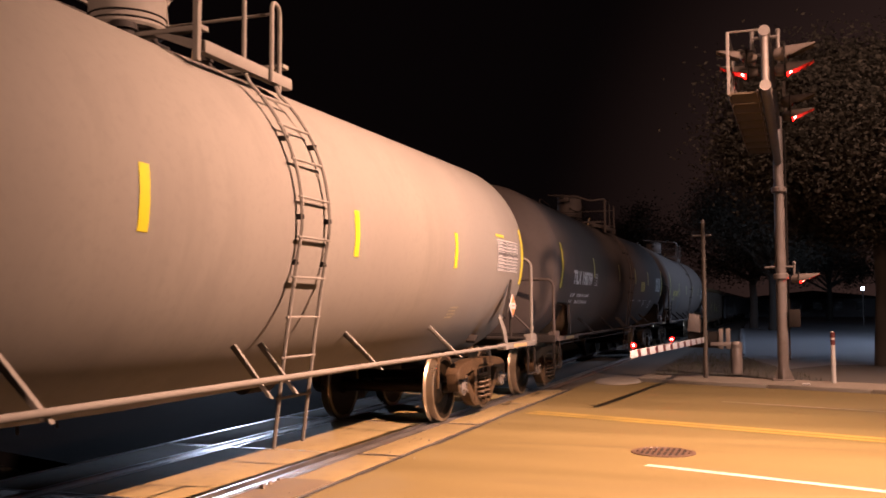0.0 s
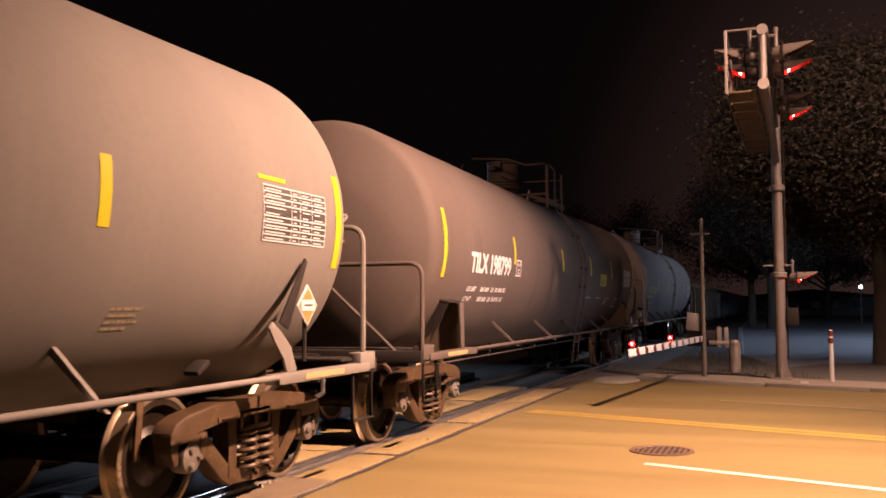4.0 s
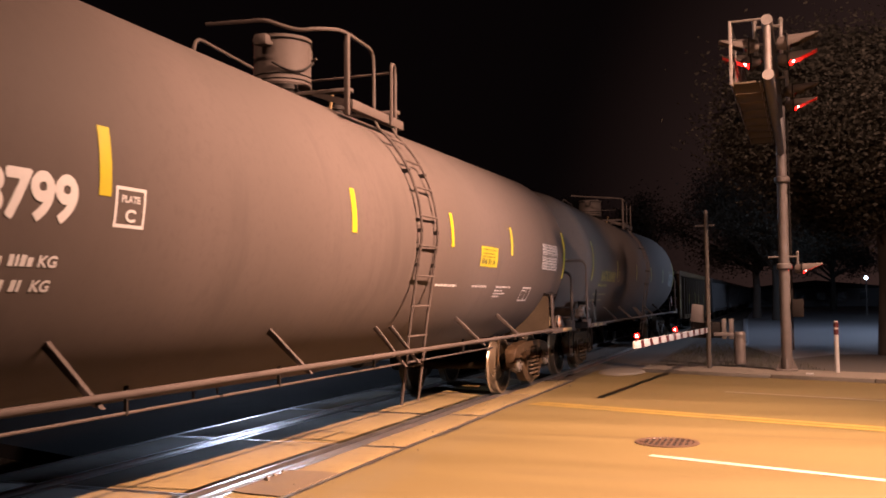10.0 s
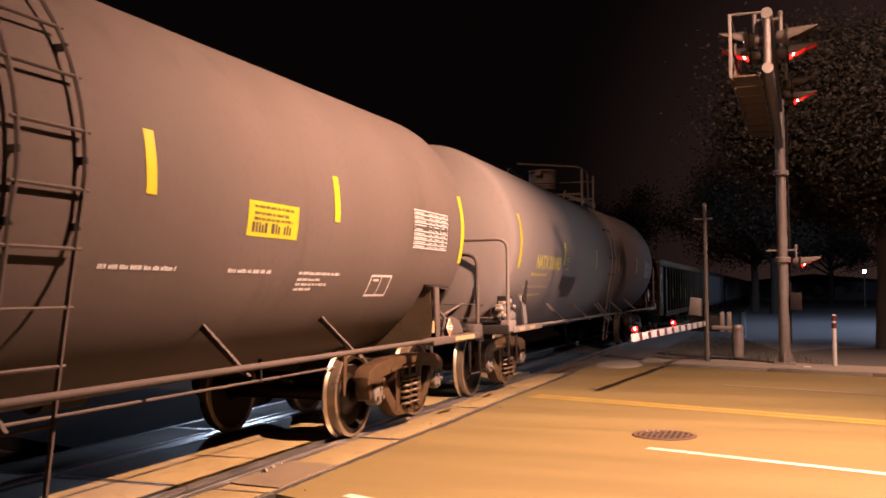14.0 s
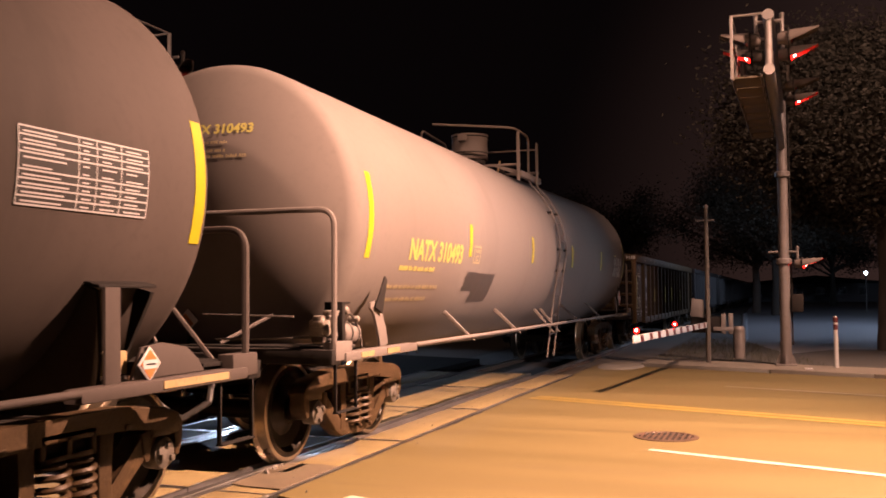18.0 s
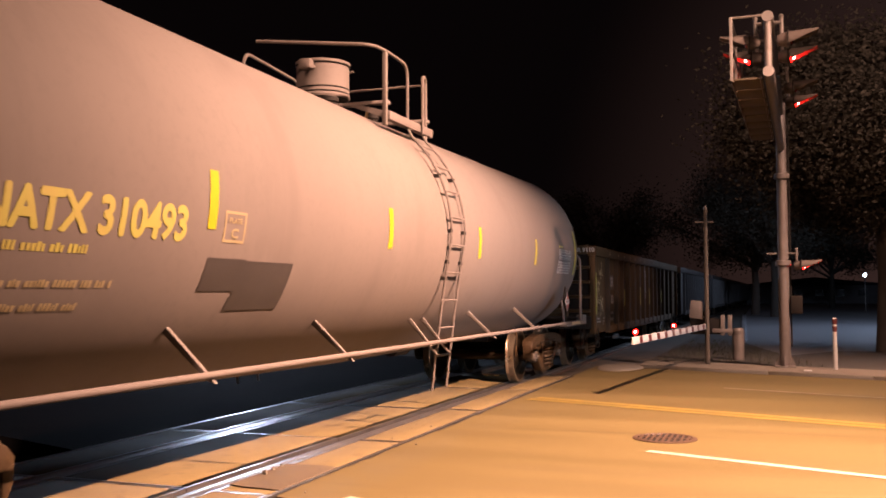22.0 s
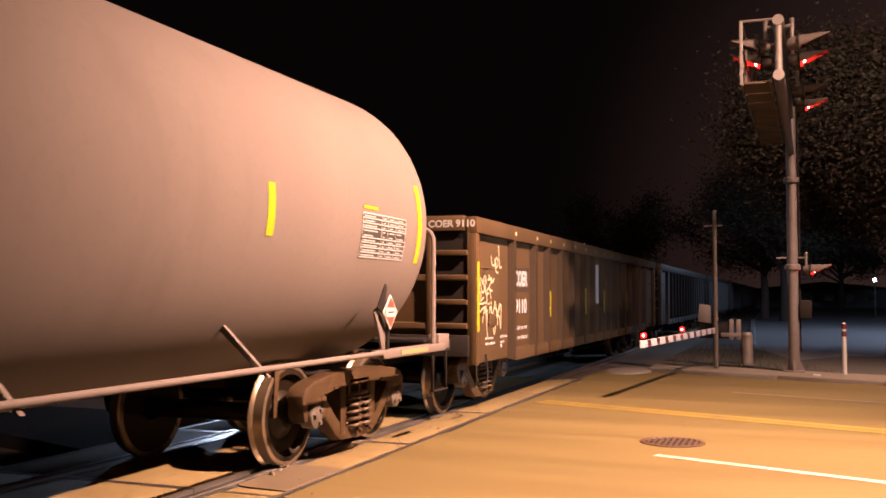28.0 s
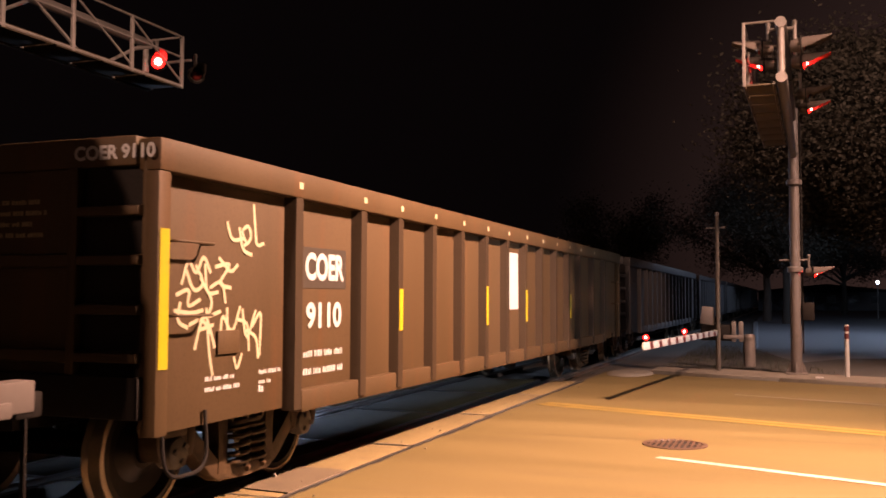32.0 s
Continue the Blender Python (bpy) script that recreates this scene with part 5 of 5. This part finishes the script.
def cantilever(label, base, height, y_end, z0, z1, walkway, lamps, GALV=GALV, yaw=-.10):
    """A mast with a two-chord arm along y, a walkway beside it and flashing lamps."""
    x, y, z = base
    c = thing("crossing_signal", label, "crossing signal", Matrix.Translation(base), "crossing signals")
    s = 1 if y_end > y else -1
    L = abs(y_end - y)
    bm = B()
    tube(bm, [(0, 0, 0), (0, 0, height * .5), (0, 0, height)], .108, 18, .095)
    mast = part("mast", bm, GALV, c, "tall weathered steel mast")
    bm = B()
    for k in range(4):
        a = math.pi / 2 * k + .78
        prism(bm, [(.09, 0), (.2, 0), (.2, .02), (.12, .22), (.09, .22)], -.012, .012, "y")
        bmesh.ops.rotate(bm, cent=(0, 0, 0), matrix=Matrix.Rotation(math.pi / 2, 3, "Z"), verts=bm.verts)
    box(bm, -.2, .2, -.2, .2, 0, .03, .008)
    part("base_flange", bm, GALV, mast, "flared base plate with gussets")
    for zz in (2.05, height * .72):
        bm = B()
        lathe(bm, [(zz - .06, .13), (zz - .04, .15), (zz + .04, .15), (zz + .06, .13)], "z", 18, caps=False)
        part("clamp_band", bm, GALV, mast)
    bm = B()
    tube(bm, [(.13, .05, .4), (.13, .05, height * .95)], .018, 6)
    part("cable_conduit", bm, HOUSING, mast)
    bm = B()
    box(bm, .12, .34, -.1, .1, 1.05, 1.4, .02)
    part("junction_box", bm, HOUSING, mast, "small dark junction box")
    zc0, zc1 = z0 - z, z1 - z
    dx = -.15 if s < 0 else 0
    ys = [s * L * k / 8 for k in range(9)]
    px = lambda yy: dx * abs(yy) / L
    for nm, zz, rr in (("bottom_chord", zc0, .072), ("top_chord", zc1, .072)):
        bm = B()
        tube(bm, [(px(ys[0]), ys[0], zz), (px(ys[-1]), ys[-1] + s * .06, zz)], rr, 14)
        part(nm, bm, GALV, c, "round steel arm chord")
    bm = B()
    tube(bm, [(px(ys[-1]), ys[-1], zc0), (px(ys[-1]), ys[-1], zc1)], .048, 14)
    part("end_post", bm, GALV, c)
    for k in range(8):
        a, b = (zc0, zc1) if k % 2 else (zc1, zc0)
        bm = B()
        tube(bm, [(px(ys[k]), ys[k], a), (px(ys[k + 1]), ys[k + 1], b)], .025, 7)
        part("truss_brace", bm, GALV, c)
    # walkway of angle frames and slats on one side
    w0, w1 = walkway
    bm = B()
    for xx in (w0, w1):
        tube(bm, [(xx + px(ys[2]), ys[2], zc0 - .06), (xx + px(ys[-1]), ys[-1], zc0 - .06)], .022, 6)
    wk = part("walkway", bm, GALV, c, "narrow grating walkway along the arm")
    n = 8
    for k in range(n):
        ya, yb = ys[2] + (ys[-1] - ys[2]) * k / n, ys[2] + (ys[-1] - ys[2]) * (k + .93) / n
        bm = B()
        box(bm, w0 + px(ya), w1 + px(ya), *sorted((ya, yb)), zc0 - .075, zc0 - .05, .004)
        for xx in (w0, w1):
            box(bm, xx + px(ya) - .012, xx + px(ya) + .012, *sorted((ya, yb)), zc0 - .10, zc0 - .03, .004)
        part("grating", bm, WEB, wk, "rusty grating panel")
    outer = w0 if abs(w0) > abs(w1) else w1
    for k in range(7):
        yy = ys[2] + (ys[-1] - ys[2]) * k / 6
        bm = B()
        box(bm, outer + px(yy) - .02, outer + px(yy) + .02, yy - .025, yy + .025, zc0 - .09, zc1 + .04, .004)
        part("rail_post", bm, GALV, wk)
        if k < 6:
            y2 = ys[2] + (ys[-1] - ys[2]) * (k + 1) / 6
            bm = B()
            tube(bm, [(outer + px(yy), yy, zc1), (outer + px(y2), y2, zc0)], .016, 6)
            part("rail_brace", bm, GALV, wk)
    for zz in (zc1 + .03, (zc0 + zc1) / 2 + .05):
        bm = B()
        tube(bm, [(outer + px(ys[2]), ys[2], zz), (outer + px(ys[-1]), ys[-1], zz)], .016, 6)
        part("handrail", bm, GALV, wk)
    bm = B()
    tube(bm, [(outer + px(ys[-1]), ys[-1], zc1 + .03), (px(ys[-1]), ys[-1], zc1 + .03)], .016, 6)
    part("end_rail", bm, GALV, wk)
    for lx, ly, lz, f, lit in lamps:
        flasher(c, (lx - x, ly - y, lz - z), f, lit, yaw)
        bm = B()
        tube(bm, [(lx - x - f * .1, ly - y, lz - z + .24), (px(ly - y) if lz > 3 else -.3, ly - y if lz > 3 else 0, lz - z + .24)], .022, 6)
        part("lamp_arm", bm, GALV, c)
    return c


cantilever("tall steel crossing signal mast with an arm and red flashers", (.06, 19.6, .062), 5.25, 12.65, 4.40, 5.12, (-.46, -.10),
           [(-.34, 12.95, 4.88, -1, False), (-.34, 13.8, 4.87, -1, True), (.17, 12.95, 4.88, 1, False), (.18, 13.8, 4.86, 1, True), (.26, 15.8, 4.82, 1, False), (.29, 17.1, 4.84, 1, True), (.40, 19.55, 2.06, 1, True)])
cantilever("steel crossing signal arm beyond the track with lit red flashers", (-9.2, 2.5, 0.0), 6.0, 11.5, 4.75, 5.41, (.12, .66),
           [(-8.75, 11.2, 5.0, 1, True), (-8.6, 11.95, 4.97, 1, False)], PALEGALV, -.75)

# ---------- gate ----------
gate = thing("crossing_gate", "lowered red and white crossing gate with small red lamps", "crossing gate", Matrix.Translation((-1.44, 19.9, .05)))
bm = B()
tube(bm, [(0, 0, 0), (0, 0, 1.6), (0, 0, 3.2)], .05, 14, .04)
post = part("gate_post", bm, WOOD, gate, "slim weathered post")
bm = B()
tube(bm, [(-.22, 0, 2.95), (.16, 0, 2.95)], .022, 6)
part("cross_bar", bm, GALV, post)
bm = B()
lathe(bm, [(3.2, .042), (3.25, .046), (3.28, .015)], "z", 12)
part("post_cap", bm, GALV, post)
bm = B()
box(bm, -.36, .30, .08, .40, .62, .95, .03)
part("gate_motor", bm, UNDER, gate, "dark gate mechanism case")
bm = B()
prism(bm, [(-.36, .97), (-.08, .93), (-.08, 1.30), (-.32, 1.33)], .02, .06, "y", .006)
part("sign_plate", bm, GALV, gate, "small pale back of a sign")
arm_from, arm_to = Vector((-.02, -.18, .79)), Vector((-.59, -6.3, .79))
d = (arm_to - arm_from)
turn = Matrix.Rotation(math.atan2(-d.x, d.y), 4, "Z")
bm = B()
box(bm, -.016, .016, 0, d.length, -.055, .055, .006)
board = part("gate_arm", bm, WHITEBOARD, gate, "long white gate board")
board.matrix_local = Matrix.Translation(arm_from) @ turn
for k in range(10):
    y = .2 + k * .595
    bm = B()
    prism(bm, [(y, -.052), (y + .19, -.052), (y + .25, .052), (y + .06, .052)], -.019, .019)
    part("red_stripe", bm, REDSTRIPE, board, "slanting red stripe")
for f in (.97, .52):
    p = arm_from + d * f
    bm = B()
    lathe(bm, [(-.03, .015), (-.025, .036), (.025, .036), (.03, .015)], "y", 16, p + Vector((0, 0, .125)))
    l = part("gate_lamp", bm, REDLENS, gate, "small lit red gate lamp")
    bm = B()
    lathe(bm, [(-.042, .003), (-.038, .012), (-.032, .017)], "y", 12, p + Vector((0, 0, .125)))
    part("lamp_core", bm, HOTLENS, l)
    bm = B()
    box(bm, p.x - .015, p.x + .015, p.y - .015, p.y + .015, .84, .88)
    part("lamp_bracket", bm, HOUSING, l)
for q in (0, 1):
    bm = B()
    box(bm, .26 + q * .14, .35 + q * .14, .05, .13, .60, 1.02, .012)
    part("counterweight", bm, GALV, gate, "upright counterweight plate")
bm = B()
box(bm, .1, .5, .04, .1, .66, .74, .01)
part("counterweight_arm", bm, GALV, gate)
bol = thing("bollard", "short grey steel bollard beside the gate", "bollard", Matrix.Translation((-.90, 21.5, .05)))
bm = B()
lathe(bm, [(0, .125), (.66, .125), (.70, .1), (.71, .01)], "z", 18)
part("bollard_body", bm, GALV, bol)
bm = B()
lathe(bm, [(.56, .127), (.64, .127)], "z", 18, caps=False)
part("bollard_band", bm, GALV, bol)
mk = thing("marker_post", "slim white marker post with red bands", "marker post", Matrix.Translation((.955, 19.25, .062)))
bm = B()
lathe(bm, [(0, .045), (.64, .04), (.95, .04), (.98, .03), (.985, .005)], "z", 14)
part("post_body", bm, WHITEBOARD, mk)
for a, b in ((.72, .82), (.86, .96)):
    bm = B()
    lathe(bm, [(a, .043), (b, .043)], "z", 14, caps=False)
    part("red_band", bm, REDSTRIPE, mk, "red reflective band")
bm = B()
box(bm, .38, .52, 18.55, 18.7, .062, .09, .008)
thing("paper_scrap", "small pale scrap lying on the pavement", "litter", bm=bm, material=WHITEBOARD)


# ---------- lamps of the street, trees, distance ----------
def street_lamp(at, reach, label, height=8.9):
    p = thing("street_lamp", label, "street lamp", Matrix.Translation(at))
    bm = B()
    tube(bm, [(0, 0, 0), (0, 0, height)], .11, 12, .07)
    part("pole", bm, GALV, p)
    bm = B()
    tube(bm, bend([(0, 0, height - .4), (reach * .4, 0, height + .05), (reach, 0, height + .05)]), .035, 8)
    part("bracket_arm", bm, GALV, p)
    bm = B()
    box(bm, *sorted((reach - .25 * np.sign(reach), reach + .45 * np.sign(reach))), -.16, .16, height - .02, height + .14, .04)
    part("lamp_head", bm, HOUSING, p)
    return p


street_lamp((7.2, 8.1, .0), -3.0, "street lamp with an orange sodium head on a steel pole", 9.2)
street_lamp((7.3, 15.5, .0), -2.8, "second street lamp with an orange sodium head", 8.7)
street_lamp((0.0, -13.0, .0), -2.8, "street lamp with an orange sodium head on a steel pole", 10.8)
street_lamp((12.6, 40.0, .05), -2.6, "street lamp with a cold white head on a steel pole")
street_lamp((-24.0, 33.0, -.15), 3.0, "street lamp with a cold white head on a steel pole", 6.2)

far_lamp = street_lamp((-20.8, 91.5, -.15), 1.6, "distant street lamp with a glowing white head beyond the track", 7.1)
bm = B()
lathe(bm, [(6.83, .03), (6.87, .15), (6.98, .22), (7.06, .15), (7.09, .03)], "z", 14, (1.6, 0, 0))
part("glowing_globe", bm, LAMPGLOW, far_lamp, "glowing white globe")

# unseen lamp body; its hood is added to cut off the beam's top
fd = thing("flood_lamp", "unseen low flood lamp added on a short steel pole", "flood lamp", Matrix.Translation((11.12, 12.0, .0)))
bm = B()
tube(bm, [(.1, 0, 0), (.1, 0, 2.5)], .05, 10)
part("pole", bm, GALV, fd)
bm = B()
box(bm, -.66, .06, -.45, .45, 2.632, 2.644)
box(bm, .03, .06, -.3, .3, 2.48, 2.632)
part("hood", bm, HOUSING, fd, "flat black hood added to cut the beam")

# small lamp far down the lane
fl_ = thing("lamp_post", "low lamp post with a glowing globe beside the lane", "lamp post", Matrix.Translation((5.95, 76.0, .03)))
bm = B()
tube(bm, [(0, 0, 0), (0, 0, 2.6)], .06, 10, .045)
part("pole", bm, GALV, fl_)
bm = B()
lathe(bm, [(2.62, .04), (2.67, .10), (2.76, .135), (2.85, .10), (2.90, .02)], "z", 14)
part("globe", bm, LAMPGLOW, fl_, "glowing white globe")


def tree(at, height, spread, seed, leaves, label, bare=0.45, big=1.0):
    rt = random.Random(seed)
    t = thing("tree", label, "tree", Matrix.Translation(at))
    bm = B()
    h = height * bare
    tube(bm, [(0, 0, -.1), (.04, .02, h * .5), (.1 * rt.uniform(-1, 1), .1 * rt.uniform(-1, 1), h)], height * .026, 10, height * .016)
    tips = []
    for k in range(11):
        a, e = rt.uniform(0, 6.28), rt.uniform(.25, 1.1)
        ln = height * rt.uniform(.3, .55)
        b0 = Vector((0, 0, h * rt.uniform(.75, 1.0)))
        dr = Vector((math.cos(a) * math.cos(e) * spread, math.sin(a) * math.cos(e) * spread, math.sin(e)))
        mid, end = b0 + dr * ln * .5 + Vector((0, 0, .15)), b0 + dr * ln
        tube(bm, [b0, mid, end], height * .011, 6, height * .003)
        tips += [mid, end, (mid + end) / 2]
        for j in range(3):
            p = mid + (end - mid) * rt.random()
            q = p + Vector((rt.uniform(-1, 1), rt.uniform(-1, 1), rt.uniform(-.3, .8))) * height * .12
            tube(bm, [p, q], height * .004, 5, height * .0015)
            tips.append(q)
    part("trunk", bm, BARK, t, "rough dark trunk and limbs")
    rng = np.random.default_rng(seed)
    at_tip = np.array([tuple(p) for p in tips])[rng.integers(0, len(tips), leaves)]
    c = at_tip + rng.normal(0, 1, (leaves, 3)) * (height * .058, height * .058, height * .046)
    u = rng.uniform(-1, 1, (leaves, 3)) * (1, 1, .6)
    u /= np.linalg.norm(u, axis=1)[:, None]
    v = np.cross(u, rng.uniform(-1, 1, (leaves, 3)))
    v /= np.linalg.norm(v, axis=1)[:, None]
    s = rng.uniform(.03, .055, (leaves, 1)) * big
    verts = np.stack([c - u * s, c + v * s * .5, c + u * s, c - v * s * .5], 1).reshape(-1, 3)
    faces = np.arange(leaves * 4).reshape(-1, 4)
    me = bpy.data.meshes.new("crown")
    me.from_pydata(verts.tolist(), [], faces.tolist())
    me.materials.append(LEAF)
    part("crown", me, LEAF, t, "loose crown of small dark leaves")
    return t


tree((2.46, 25.25, .05), 11.0, .62, 1, 340000, "broad dark tree beside the lane", .34, 1.35)
tree((9.8, 28.5, .1), 13.0, 1.0, 2, 130000, "broad dark tree beside the lane", .22, 1.2)
tree((-.3, 60.0, .1), 13.0, 1.0, 3, 40000, "dark leafy tree in the distance", .3, 1.8)
tree((-1.6, 66.0, .1), 12.0, 1.1, 4, 26000, "dark leafy tree in the distance", .3, 2.2)
tree((4.6, 96.0, .0), 12.0, 1.1, 5, 20000, "dark leafy tree in the distance", .3, 2.6)
tree((-14.0, 80.0, -.1), 13.0, 1.1, 6, 20000, "dark leafy tree beyond the track", .3, 2.6)

# grass on the verge
rg = random.Random(9)
verts, faces = [], []
for i in range(9000):
    x, y = rg.uniform(-2.6, 6.5), rg.uniform(19.6, 30)
    if y < on_line(18.95, x) or (x > .1 and y > 23.2 + min(x - .1, 1.2) * 1.83) or (x > -1.1 and y > 29 - (x + 1.1) * 4.8):
        continue
    a, h, w = rg.uniform(0, 6.28), rg.uniform(.03, .10), .006
    c, s = math.cos(a) * w, math.sin(a) * w
    n0 = len(verts)
    verts += [(x - c, y - s, .04), (x + c, y + s, .04), (x + rg.uniform(-.03, .03), y + rg.uniform(-.03, .03), .05 + h)]
    faces.append((n0, n0 + 1, n0 + 2))
me = bpy.data.meshes.new("grass")
me.from_pydata(verts, [], faces)
me.materials.append(GRASSB)
tagged(new("grass", me), "short dark grass on the verge", "grass", kind="stuff")

# lane kerb and a low building at its end
lk = thing("lane_kerb", "low pale kerb beside the lane", "kerb", kind="structure")
for k in range(16):
    bm = B()
    box(bm, -.08, .08, 0, 2.0, -.2, .12, .02)
    part("kerbstone", bm, LOT, lk).location = (-1.1 - .07 * k, 29.1 + 2.02 * k, 0)


def low_building(at, w, d, h, label, wall):
    b = thing("building", label, "building", Matrix.Translation(at))
    bm = B()
    box(bm, -w / 2, w / 2, 0, d, -.3, h, .02)
    part("wall", bm, wall, b)
    bm = B()
    prism(bm, [(-w / 2 - .4, h), (w / 2 + .4, h), (w / 2 + .4, h + .18), (0, h + 1.1), (-w / 2 - .4, h + .18)], -.4, d + .4, "y")
    part("roof", bm, ROOFM, b, "dark low roof")
    for k in range(int(w / 2.6)):
        x = -w / 2 + 1.3 + k * 2.6
        bm = B()
        box(bm, x - .6, x + .6, -.05, .02, 1.0, 2.1, .01)
        f = part("window", bm, WHITEBOARD, b)
        bm = B()
        box(bm, x - .52, x + .52, -.06, -.045, 1.08, 2.02)
        part("pane", bm, GLASSM, f)
    return b


low_building((4.2, 132.0, -.1), 17, 9, 2.5, "long pale low building at the lane's end", WALLM)
low_building((-30.0, 70.0, -.2), 26, 12, 5.0, "dark low shed beyond the track", WALLM)
low_building((24.0, 80.0, -.1), 20, 10, 4.0, "dark low building beyond the trees", WALLM)


# ---------- what moves ----------
def motions():
    for car, yc in ROLLING:
        walk(car, [(t, pose(TRACK, yc + s, 0)) for t, s in SHIFT])
    steps = [i * 0.4 for i in range(81)]
    turns = [(t, math.degrees(-shift_at(t) / 0.457)) for t in steps]
    for k, (ws, p) in enumerate(TURNING):
        walk(ws, [(t, pose(*p, a + 37 * k % 90, 0, 0)) for t, a in turns])


motions()
